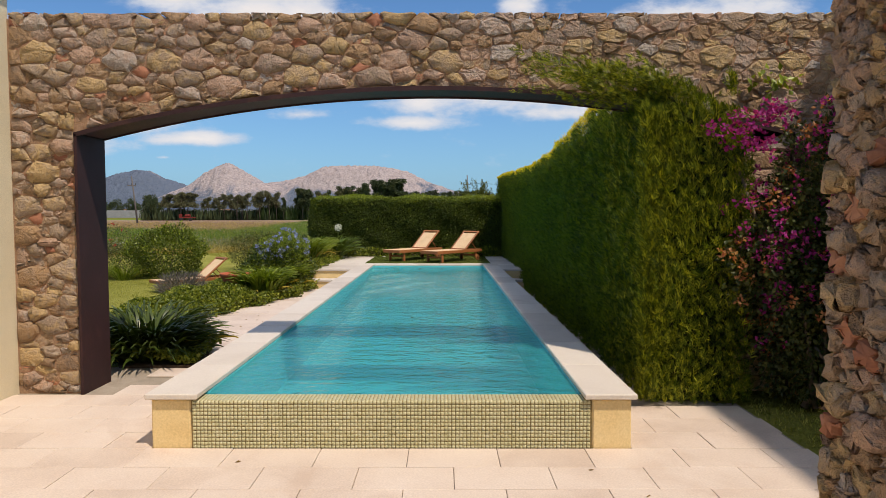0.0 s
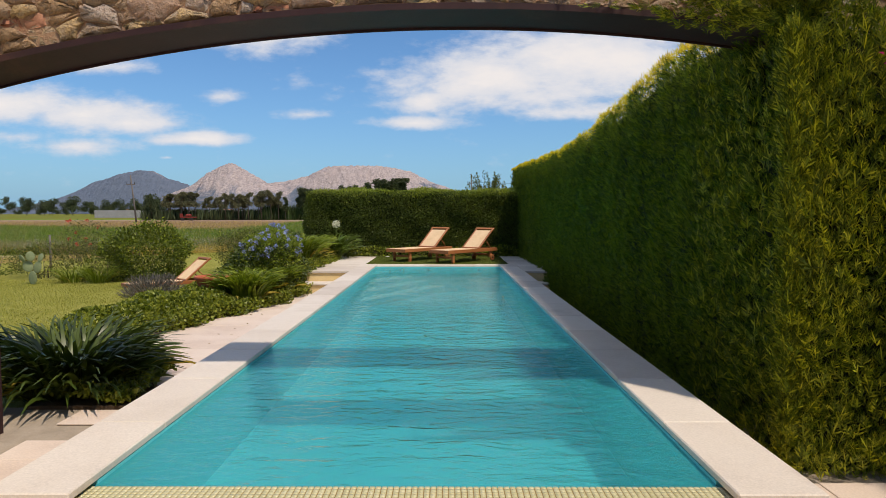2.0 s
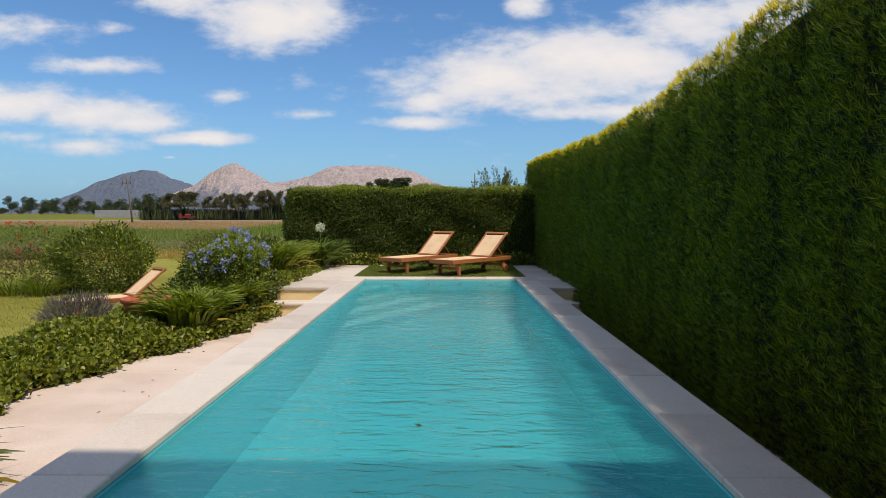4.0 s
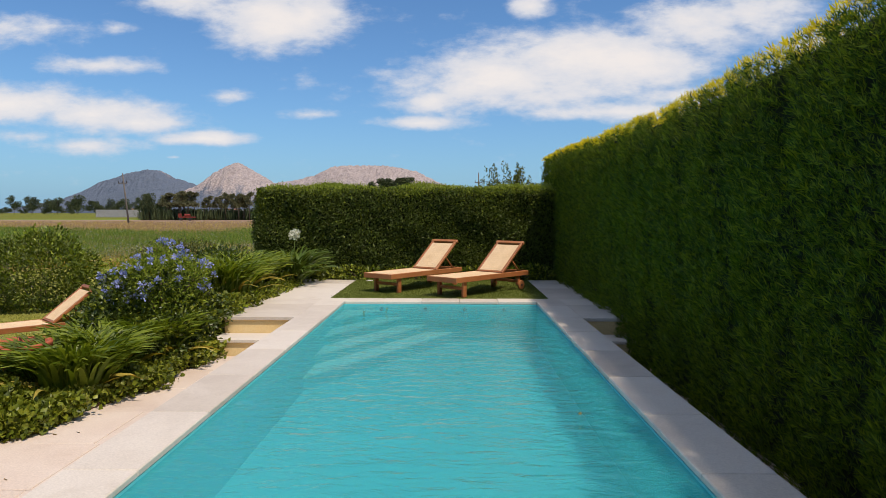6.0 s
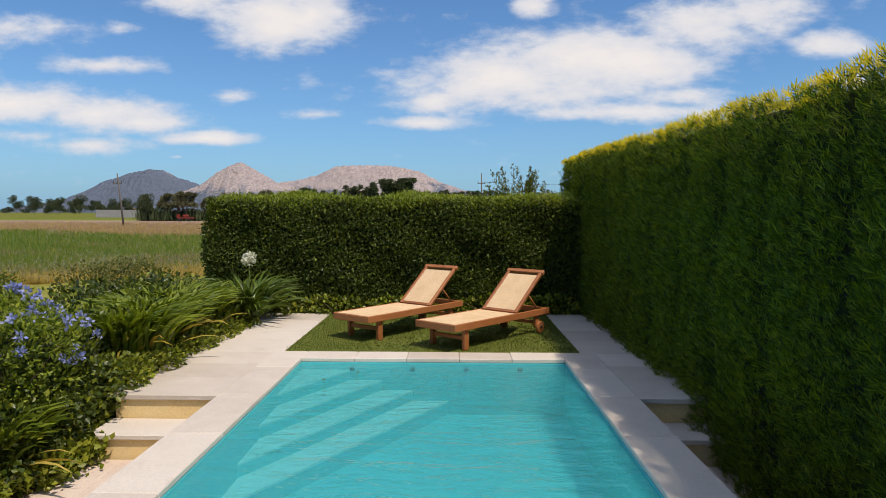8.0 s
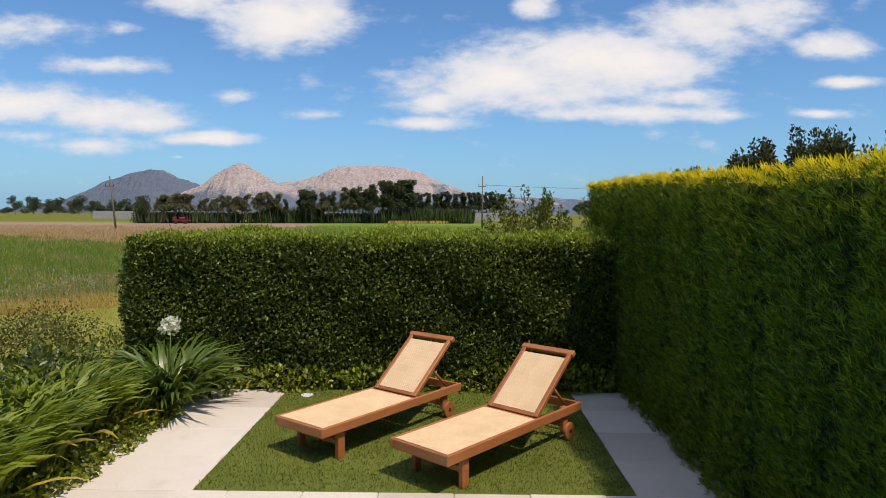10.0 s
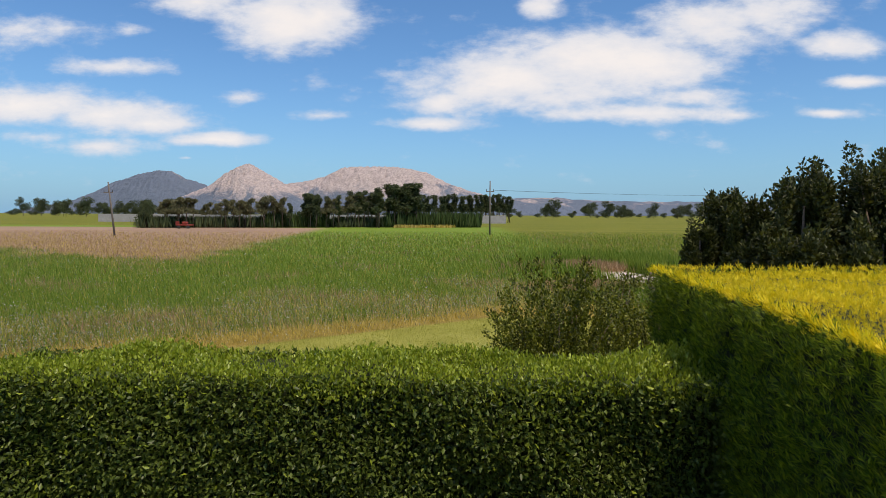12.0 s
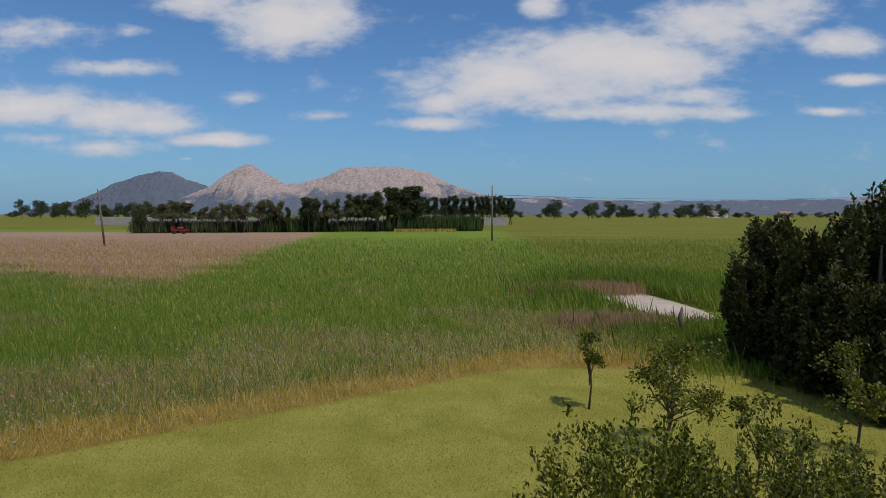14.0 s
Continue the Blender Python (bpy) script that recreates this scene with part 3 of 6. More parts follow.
def build_mountains():
    """Three limestone hills and a long low ridge, far over the plain."""
    specs = [
        ("mountain", "bluish limestone mountain with a rounded top, far off", [(-2700, 20), (-2520, 50), (-2321, 90), (-2106, 196), (-1999, 232), (-1900, 256), (-1839, 268), (-1770, 256), (-1699, 218), (-1577, 184), (-1400, 110), (-1100, 0)], 4150),
        ("mountain", "pale rocky limestone peak with a bare summit", [(-1850, 30), (-1650, 125), (-1540, 168), (-1480, 205), (-1417, 254), (-1350, 290), (-1301, 316), (-1240, 282), (-1160, 236), (-1069, 176), (-960, 140), (-800, 80), (-600, 0)], 3900),
        ("mountain", "broad flat-topped pale limestone mountain", [(-1350, 60), (-1130, 175), (-1060, 190), (-964, 200), (-825, 232), (-780, 258), (-720, 286), (-617, 298), (-409, 288), (-220, 264), (-150, 232), (-65, 190), (38, 154), (175, 112), (450, 70), (750, 0)], 4000),
        ("ridge", "long low scrub-covered ridge along the plain", [(-700, 60), (100, 96), (500, 108), (900, 88), (1300, 86), (1900, 92), (2300, 100), (2600, 130), (2900, 180), (3300, 160), (4200, 120)], 4300),
    ]
    for j, (name, label, crest, y0) in enumerate(specs):
        k = (y0 + 375) / 4000
        x0, x1 = crest[0][0] * k, crest[-1][0] * k
        nx, ny, deep = 280, 44, 520
        X, T = np.meshgrid(np.linspace(x0, x1, nx), np.linspace(0, 1, ny))
        Z = np.empty_like(X)
        H = np.interp(X / k, [c[0] for c in crest], [c[1] for c in crest]) * k
        for a in range(ny):
            for b in range(nx):
                p = Vector((X[a, b] / 150, T[a, b] * deep / 120, j * 7.7))
                r = noise.fractal(p, 1.0, 2.1, 5)
                fine = abs(noise.fractal(p * 3.1, 0.9, 2.2, 4))
                t = T[a, b]
                rise = math.sin(min(t / 0.72, 1.0) * math.pi / 2) ** 0.8 if t < 0.72 else math.cos((t - 0.72) / 0.28 * math.pi / 2)
                Z[a, b] = rise * H[a, b] * (1 + 0.06 * r * (1.2 - rise) - 0.30 * fine * math.sin(math.pi * t) * (1.25 - rise)) + (7.0 * r - 5.0 * fine) * rise + 4.0
        edge = np.minimum(1, np.minimum(X - x0, x1 - X) / 160)
        Z = Z * edge - 4
        V = np.stack([X, y0 + T * deep, Z], -1).reshape(-1, 3)
        i = (np.arange(ny - 1)[:, None] * nx + np.arange(nx - 1)[None]).reshape(-1, 1)
        ob = mesh_np(name, V, i + np.array([[0, 1, nx + 1, nx]]), M_MOUNTAIN if j else M_SHADED_MOUNTAIN, smooth=True)
        tagged(ob, label, "mountain", kind="structure")


build_mountains()


# ---- pool ----
def build_pool():
    pool = thing("swimming_pool", ((POOL_L + POOL_R) / 2, 11.0, 0.0), "long raised swimming pool with clear turquoise water and pale stone coping", "pool")
    inv = pool.matrix_basis.inverted()

    def add(name, bm, mat, label=""):
        bm.transform(inv)
        return part(name, bm, mat, pool, label)
    bm = boxed((POOL_L - 0.35, POOL_F - 0.03, BED_Z - 0.3), (POOL_R + 0.35, POOL_B + 0.35, BED_Z), 0)
    add("pool_floor", bm, M_POOL, "turquoise mosaic floor")
    for name, lo, hi in (("side_wall", (COP_L + 0.04, POOL_F + 0.2, BED_Z), (POOL_L, POOL_B, 0.385)), ("side_wall", (POOL_R, POOL_F + 0.2, BED_Z), (COP_R - 0.04, POOL_B, 0.385)), ("back_wall", (COP_L + 0.04, POOL_B, BED_Z), (COP_R - 0.04, POOL_B + 0.3, 0.385))):
        add(name, boxed(lo, hi, 0), M_POOL)
    # the low overflow wall at the front, grout-coloured body behind the mosaic
    add("overflow_wall", boxed((POOL_L - 0.06, POOL_F, BED_Z), (POOL_R + 0.06, POOL_F + 0.17, 0.368), 0.004), M_GROUT)
    for x0, x1 in ((COP_L + 0.035, POOL_L - 0.064), (POOL_R + 0.064, COP_R - 0.035)):
        add("end_pier", boxed((x0, POOL_F - 0.004, -0.02), (x1, POOL_F + 0.4, 0.383), 0.012), M_PLASTER, "ochre plaster end pier, stained along its edges")
    # outer plaster skin on the long sides
    add("plaster_skin", boxed((COP_L + 0.03, POOL_F + 0.41, -0.02), (COP_L + 0.044, DECK_Y, 0.382), 0), M_PLASTER)
    add("plaster_skin", boxed((COP_R - 0.044, POOL_F + 0.41, -0.02), (COP_R - 0.03, DECK_Y, 0.382), 0), M_PLASTER)
    # mosaic on the overflow wall's face and lip
    P = 0.0288
    V, F = [], []
    nx = int((POOL_R - POOL_L + 0.11) / P)
    x0 = (POOL_L + POOL_R) / 2 - nx * P / 2
    g = 0.0040

    def chip(c, ex, ey, ez):
        b = len(V)
        s = 0.7
        for k, q in ((0.0, 1.0), (1.0, s + 0.2)):
            for dx, dy in ((-1, -1), (1, -1), (1, 1), (-1, 1)):
                V.append(c + ex * dx * q + ey * dy * q + ez * k)
        F.extend([(b + 4, b + 5, b + 6, b + 7)] + [(b + i, b + (i + 1) % 4, b + 4 + (i + 1) % 4, b + 4 + i) for i in range(4)])
    h = (P - g) / 2
    for i in range(nx):
        x = x0 + (i + 0.5) * P
        for r in range(13):
            chip(np.array((x, POOL_F - 0.001, 0.354 - r * P + rng.normal(0, 0.0006))), np.array((h, 0, 0)), np.array((0, 0, h)), np.array((0, -0.004 - rng.uniform(0, 0.0015), 0)))
        for r in range(6):
            chip(np.array((x, POOL_F + 0.015 + r * P, 0.367)), np.array((h, 0, 0)), np.array((0, h, 0)), np.array((0, 0, 0.005)))
    ob = mesh_np("mosaic", np.array(V) - np.array(pool.matrix_basis.translation), np.array(F), M_MOSAIC, pool, "small olive-green glass mosaic tiles with brown grout")
    tagged(ob, kind="stuff")
    # water
    bm = bmesh.new()
    bmesh.ops.create_grid(bm, x_segments=4, y_segments=12, size=0.5, matrix=Matrix.Translation(((POOL_L + POOL_R) / 2, (POOL_F + 0.165 + POOL_B) / 2, WATER_Z)) @ Matrix.Diagonal((POOL_R - POOL_L + 0.002, POOL_B - POOL_F - 0.165, 1, 1)))
    add("water", bm, M_WATER, "clear rippled turquoise water")
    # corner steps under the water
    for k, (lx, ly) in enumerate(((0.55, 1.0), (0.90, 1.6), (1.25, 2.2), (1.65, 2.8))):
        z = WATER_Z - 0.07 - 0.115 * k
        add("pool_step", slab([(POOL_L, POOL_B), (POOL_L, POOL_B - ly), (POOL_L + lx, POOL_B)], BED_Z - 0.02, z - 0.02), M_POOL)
        # the paler tread colour paints in the shallower water
        add("step_tread", slab([(POOL_L, POOL_B), (POOL_L, POOL_B - ly), (POOL_L + lx, POOL_B)], z - 0.019, z), M_SHALLOW_TREAD, "mosaic tread, paled in colour to look shallower under the water")
    for x in (-1.30, -0.62, -0.02, 0.58):
        bm = bmesh.new()
        bmesh.ops.create_cone(bm, segments=12, radius1=0.03, radius2=0.026, depth=0.02, cap_ends=True, matrix=pose(x, POOL_B - 0.012, WATER_Z - 0.06, 90))
        add("inlet", bm, M_DARK, "dark round water inlet")
    # coping slabs, one by one
    def cope(x0, y0, x1, y1):
        bm = boxed((x0, y0, 0.386), (x1, y1, COP_Z + rng.normal(0, 0.0012)), 0.007)
        add("coping_slab", bm, M_COPING)
    y = POOL_F - 0.045
    marks = [y]
    while marks[-1] < POOL_B + 0.2:
        marks.append(marks[-1] + 1.02 + rng.uniform(-0.03, 0.03))
    marks[-1] = POOL_B + 0.36
    for a, b in zip(marks, marks[1:]):
        cope(COP_L, a + 0.0015, POOL_L - 0.0, b - 0.0015)
        cope(POOL_R, a + 0.0015, COP_R, b - 0.0015)
    n = 5
    for i in range(n):
        w = (POOL_R - POOL_L) / n
        cope(POOL_L + i * w + 0.0015, POOL_B, POOL_L + (i + 1) * w - 0.0015, POOL_B + 0.36)


build_pool()


# ---- far deck with steps ----
def build_deck():
    deck = thing("deck", (0, 19, 0), "raised pale stone deck behind the pool with two steps down each side", "terrace", kind="structure")
    inv = deck.matrix_basis.inverted()

    def add(name, bm, mat, label=""):
        bm.transform(inv)
        return part(name, bm, mat, deck, label)
    add("base", boxed((-3.4, POOL_B + 0.37, -0.1), (2.3, 21.4, 0.38), 0), M_JOINT)
    add("base", boxed((-3.2, DECK_Y + 0.03, -0.1), (COP_L - 0.004, POOL_B + 0.366, 0.38), 0), M_PLASTER)
    add("base", boxed((COP_R + 0.004, DECK_Y + 0.03, -0.1), (2.3, POOL_B + 0.366, 0.38), 0), M_PLASTER)

    def slabs(x0, y0, x1, y1, nx, ny):
        for i in range(nx):
            for j in range(ny):
                dx, dy = (x1 - x0) / nx, (y1 - y0) / ny
                add("paving_slab", boxed((x0 + i * dx + 0.002, y0 + j * dy + 0.002, 0.381), (x0 + (i + 1) * dx - 0.002, y0 + (j + 1) * dy - 0.002, 0.425 + rng.normal(0, 0.001)), 0.004), M_COPING)
    slabs(-3.25, DECK_Y, COP_L - 0.002, POOL_B + 0.36, 1, 3)
    slabs(COP_R + 0.002, DECK_Y, 2.25, POOL_B + 0.36, 1, 3)
    slabs(-3.25, POOL_B + 0.362, -2.16, 20.95, 1, 4)
    slabs(1.32, POOL_B + 0.362, 2.25, 20.95, 1, 4)
    # lower steps
    for x0, x1 in ((-3.22, COP_L - 0.002), (COP_R + 0.002, 2.2)):
        add("step", boxed((x0, DECK_Y - 0.40, -0.05), (x1, DECK_Y + 0.02, 0.165), 0.004), M_PLASTER, "ochre plaster riser")
        add("step_tread", boxed((x0, DECK_Y - 0.43, 0.166), (x1, DECK_Y + 0.02, 0.208), 0.006), M_COPING)
    bm = boxed((-2.155, POOL_B + 0.365, 0.381), (1.315, 20.95, 0.43), 0.004)
    ob = part("turf_mat", bm, M_MAT)
    tagged(ob, "rectangle of short green artificial turf set in the deck", "lawn mat", kind="structure")
    # short blades over the turf
    n = 26000
    P = np.stack([rng.uniform(-2.15, 1.31, n), rng.uniform(POOL_B + 0.37, 20.94, n), np.full(n, 0.428)], 1)
    D = rng.normal(0, 0.5, (n, 3)) + np.array([[0, 0, 1.0]])
    V, F = leaf_arrays(P, D, rng.uniform(0.015, 0.035, n), 0.007)
    tagged(mesh_np("turf_blades", V, F, M_MAT, ob), kind="stuff")
    bm = bmesh.new()
    bmesh.ops.create_cone(bm, segments=20, radius1=0.075, radius2=0.07, depth=0.012, cap_ends=True, matrix=pose(-1.86, 20.68, 0.437))
    tagged(part("drain_cover", bm, M_PLASTIC), "round white plastic drain cover lying in the turf", "drain cover")


build_deck()


# ---- left path beside the pool and soil of the beds ----
PATH_EDGE = [(-2.85, 7.9), (-3.1, 8.6), (-4.0, 9.6), (-4.3, 10.5), (-4.1, 11.5), (-3.85, 12.3), (-3.55, 13.2), (-3.35, 14.1), (-3.25, 15.0), (-3.25, 16.1)]
path = thing("path", (0, 0, 0), "pale stone path between the pool and the planted bed", "path", kind="structure")
part("base", slab([(COP_L + 0.03, 7.6)] + [(-2.85, 7.6)] + PATH_EDGE + [(COP_L + 0.03, DECK_Y)], -0.12, -0.016), M_JOINT, path)
yy = 7.62
while yy < DECK_Y - 0.45:
    y2 = min(yy + 0.8 + rng.uniform(-0.05, 0.05), DECK_Y - 0.42)
    xe = min(np.interp(yy, [p[1] for p in PATH_EDGE], [p[0] for p in PATH_EDGE]), -2.8)
    xe2 = min(np.interp(y2, [p[1] for p in PATH_EDGE], [p[0] for p in PATH_EDGE]), -2.8)
    cut = -2.27 - rng.uniform(0.55, 0.75)
    part("paving_slab", slab([(COP_L + 0.028, yy + 0.002), (COP_L + 0.028, y2 - 0.002), (cut, y2 - 0.002), (cut, yy + 0.002)][::-1], -0.015, rng.normal(0, 0.0015), 0.004), M_PAVE, path)
    if cut - max(xe, xe2) > 0.1:
        part("paving_slab", slab([(cut - 0.004, yy + 0.002), (cut - 0.004, y2 - 0.002), (xe2, y2 - 0.002), (xe, yy + 0.002)][::-1], -0.015, rng.normal(0, 0.0015), 0.004), M_PAVE, path)
    yy = y2
part("base", boxed((COP_R - 0.028, POOL_F + 1.2, -0.12), (2.6, DECK_Y - 0.43, -0.016), 0), M_JOINT, path)
for k in range(10):
    part("paving_slab", boxed((COP_R - 0.028, 6.35 + k * 0.93, -0.015), (2.25, 6.346 + (k + 1) * 0.93, rng.normal(0, 0.0015)), 0.004), M_PAVE, path)

# ---- steel lined arch ----
def build_wall():
    wall = thing("wall_garden", (0, WALL_F, 0), "old rubble stone garden wall with brick chips, pierced by a wide flat arch", "wall", kind="structure")
    inv = wall.matrix_basis.inverted()
    xs = np.linspace(ARCH_L, ARCH_R, 41)
    R_END = 5.6
    L_END = CREAM_X - 0.3
    bm = bmesh.new()
    y0, y1 = WALL_F + 0.022, WALL_B
    # body: left jamb, right jamb and the span over the arch, as one shell of columns
    cols = [(L_END, 0.0)] + [(ARCH_L - 0.02, 0.0), (ARCH_L - 0.02, arch_z(ARCH_L) + 0.02)] + [(x, arch_z(x) + 0.02) for x in xs[1:-1]] + [(ARCH_R + 0.02, arch_z(ARCH_R) + 0.02), (ARCH_R + 0.02, 0.0), (R_END, 0.0)]
    front = [(bm.verts.new((x, y0, z - (0.1 if z == 0 else 0))), bm.verts.new((x, y0, WALL_TOP - 0.06))) for x, z in cols]
    back = [(bm.verts.new((x, y1, z - (0.1 if z == 0 else 0))), bm.verts.new((x, y1, WALL_TOP - 0.06))) for x, z in cols]
    for i in range(len(cols) - 1):
        a, b, c, d = front[i], front[i + 1], back[i], back[i + 1]
        if cols[i][0] != cols[i + 1][0]:
            bm.faces.new((a[0], b[0], b[1], a[1]))
            bm.faces.new((d[0], c[0], c[1], d[1]))
            bm.faces.new((a[1], b[1], d[1], c[1]))
        bm.faces.new((b[0], a[0], c[0], d[0]))
    bm.transform(inv)
    part("mortar", bm, M_MORTAR, wall, "reddish earth mortar with brick chips")
    lining = thing("arch_lining", ((ARCH_L + ARCH_R) / 2, WALL_F, 0), "dark rusted steel plate lining the wide arch", "arch frame", kind="structure")
    li = lining.matrix_basis.inverted()
    ya, yb = WALL_F - 0.035, WALL_B + 0.03
    for x0, x1 in ((ARCH_L, ARCH_L + 0.03), (ARCH_R - 0.03, ARCH_R)):
        bm = boxed((x0, ya, -0.02), (x1, yb, arch_z(ARCH_L + 0.01)), 0.004)
        bm.transform(li)
        part("jamb", bm, M_STEEL, lining)
    bm = bmesh.new()
    prev = None
    for x in np.linspace(ARCH_L, ARCH_R, 49):
        z = arch_z(x)
        q = [bm.verts.new(c) for c in ((x, ya, z - 0.03), (x, ya, z + 0.012), (x, yb, z + 0.012), (x, yb, z - 0.018), (x, yb - 0.012, z - 0.018), (x, yb - 0.012, z), (x, ya + 0.012, z), (x, ya + 0.012, z - 0.03))]
        if prev:
            for k in range(8):
                bm.faces.new((prev[k], prev[(k + 1) % 8], q[(k + 1) % 8], q[k]))
        prev = q
    bmesh.ops.recalc_face_normals(bm, faces=bm.faces)
    bm.transform(li)
    part("soffit", bm, M_STEEL, lining)
    return wall


garden_wall = build_wall()

# cream wall of the house on the left, with a stone cap
cream = thing("wall_house", (CREAM_X - 0.15, 2.0, 0), "cream rendered house wall with a thin stone cap", "wall", kind="structure")
bm = boxed((-0.15, -6.0, -0.1), (0.15, WALL_F - 2.0 + 0.05, 3.98), 0.01)
part("render", bm, M_CREAM, cream)
part("cap", boxed((-0.22, -6.05, 3.985), (0.22, WALL_F - 2.0 + 0.1, 4.06), 0.015), M_COPING, cream)


# tall cream wall, unseen, added to shade the grass, climber and hedge end
side = thing("wall_side", (5.0, 3.9, 0), "tall cream wall beside the terrace, out of view, added for its shade", "wall", kind="structure")
part("wall_face", boxed((-0.15, -9.0, -0.05), (0.15, 2.55, 6.4), 0.01), M_CREAM, side)
part("stone_cap", boxed((-0.2, -9.05, 6.402), (0.2, 2.58, 6.48), 0.01), M_COPING, side)


# plain unseen house wall, assumed, closing the place behind the start of the flight
behind = thing("wall_back", (0.3, -7.2, 0), "assumed cream house wall behind the patio, out of view", "wall", kind="structure")
part("wall_face", boxed((-4.7, -0.15, -0.05), (4.5, 0.15, 6.4), 0.01), M_CREAM, behind)


# ---- hedges ----
def hedge(name, lo, hi, faces, label, density, leaf, tip_density, mats, seed, core_inset=0.14, bulge=0.05, spray=False, size=(0.05, 0.08), crest=None):
    """A clipped hedge: inner body coloured dark as shade, outer leaves, and brighter-coloured shoots over the top."""
    at = ((lo[0] + hi[0]) / 2, (lo[1] + hi[1]) / 2, lo[2])
    h = thing(name, at, label, "hedge")
    o = np.array(at)
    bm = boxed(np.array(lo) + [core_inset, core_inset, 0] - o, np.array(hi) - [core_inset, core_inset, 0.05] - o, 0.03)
    part("inner_body", bm, M_SHADED_CORE, h, "inner twigs coloured dark for the shade between the leaves")
    if crest:
        body = h.children[0].data
        bm = bmesh.new()
        bm.from_mesh(body)
        bmesh.ops.subdivide_edges(bm, edges=[e for e in bm.edges if abs(e.verts[0].co.y - e.verts[1].co.y) > 3], cuts=14)
        for v in bm.verts:
            v.co.z *= np.interp(v.co.y + at[1], *crest) / hi[2]
        bm.to_mesh(body)
        bm.free()
    P, Nn = on_box(lo, hi, density, faces, bulge, seed)
    n = len(P)
    if crest:
        P[:, 2] *= np.interp(P[:, 1], *crest) / hi[2]
    if spray:
        # shallow upright seams between the plants
        seam = np.abs(np.cos(np.pi * P[:, 1] / 0.92 + 0.5 * np.sin(P[:, 2] * 1.7 + P[:, 1]))) ** 14
        P -= Nn * (0.08 * seam)[:, None]
        D = Nn * rng.uniform(0.25, 0.8, (n, 1)) + rng.normal(0, 0.35, (n, 3)) + np.array([[0, 0.15, 0.75]])
        L = rng.uniform(*size, n)
        V, F = spray_arrays(P - Nn * (0.13 * rng.random((n, 1)) ** 1.3) - o, D, L)
        mesh_np("foliage", V, F, mats[0], h)
        k = rng.random(n) < 0.10
        V, F = plume_arrays(P[k] - Nn[k] * 0.02 - o, D[k] + np.array([[0, 0.2, 0.5]]), rng.uniform(0.06, 0.12, k.sum()))
        tagged(mesh_np("loose_growth", V, F, mats[0], h), kind="stuff")
    else:
        P -= Nn * (0.08 * np.exp(-np.maximum(hi[2] - P[:, 2], 0) / 0.10))[:, None]
        D = Nn * 0.6 + rng.normal(0, 0.6, (n, 3)) + np.array([[0, 0, -0.1]])
        V, F = leaf_arrays(P - Nn * 0.02 - o, D, rng.uniform(*size, n), rng.uniform(size[0] * 0.45, size[1] * 0.55, n))
        mesh_np("foliage", V, F, mats[0], h)
    P, Nn = on_box(lo, hi, tip_density, [(2, 1)], bulge, seed)
    n = len(P)
    if crest:
        P[:, 2] *= np.interp(P[:, 1], *crest) / hi[2]
    D = rng.normal(0, 0.45, (n, 3)) + np.array([[0.0, 0.1, 1.0]])
    L = rng.uniform(size[0] * 0.8, size[1] * 1.1, n) * (1.0 if spray else 0.72)
    if spray:
        V, F = spray_arrays(P - Nn * 0.03 - o, D, L * 0.62)
    else:
        # the clipped edges are worn round, and brighter leaves spill over them
        for ax, lim, sgn in ((1, lo[1], 1), (0, lo[0], 1), (1, hi[1], -1)):
            P[:, 2] -= 0.10 * np.exp(-np.maximum((P[:, ax] - lim) * sgn, 0) / 0.10)
        V, F = leaf_arrays(P - Nn * 0.01 - o, D, L, L * 0.5)
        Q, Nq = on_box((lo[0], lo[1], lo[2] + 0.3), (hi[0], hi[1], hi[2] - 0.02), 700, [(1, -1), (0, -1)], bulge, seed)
        # the sparse ones lower down paint leaf highlights on the front
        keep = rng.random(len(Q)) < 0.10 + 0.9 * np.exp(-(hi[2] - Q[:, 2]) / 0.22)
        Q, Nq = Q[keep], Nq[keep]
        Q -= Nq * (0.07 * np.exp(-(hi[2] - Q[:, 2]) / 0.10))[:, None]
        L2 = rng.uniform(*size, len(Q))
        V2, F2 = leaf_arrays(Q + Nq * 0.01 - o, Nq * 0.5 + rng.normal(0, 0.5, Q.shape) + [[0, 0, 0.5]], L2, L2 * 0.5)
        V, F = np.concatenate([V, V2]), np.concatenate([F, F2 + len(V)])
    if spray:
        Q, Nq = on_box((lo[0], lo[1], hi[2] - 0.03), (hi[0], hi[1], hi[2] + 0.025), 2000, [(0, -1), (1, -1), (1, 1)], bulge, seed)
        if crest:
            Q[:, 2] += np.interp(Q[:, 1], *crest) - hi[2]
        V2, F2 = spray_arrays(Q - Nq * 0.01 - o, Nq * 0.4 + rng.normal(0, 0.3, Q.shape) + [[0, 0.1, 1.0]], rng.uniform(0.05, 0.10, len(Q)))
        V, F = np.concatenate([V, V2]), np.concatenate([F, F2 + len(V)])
    # on the cypress this brighter colour paints the sunlit top
    mesh_np("clipped_top", V, F, mats[1], h, "shoots along the clipped top in a brighter colour")
    return h


CREST = ([6.0, 8.5, 10.0, 12.0, 14.0, 17.5, 20.0, 23.2], [2.98, 3.12, 3.0, 2.86, 2.80, 2.88, 2.98, 3.02])
end = hedge("cypress_hedge", (HEDGE_X, HEDGE_END, -0.02), (2.88, WALL_B + 0.02, HEDGE_TOP), [(0, -1), (1, -1), (0, 1)],
      "end of the cypress hedge growing out through the arch", 2100, None, 1250, (M_CYPRESS, M_CYPRESS_LIT), 0.7, bulge=0.05, spray=True, size=(0.05, 0.09), crest=CREST)
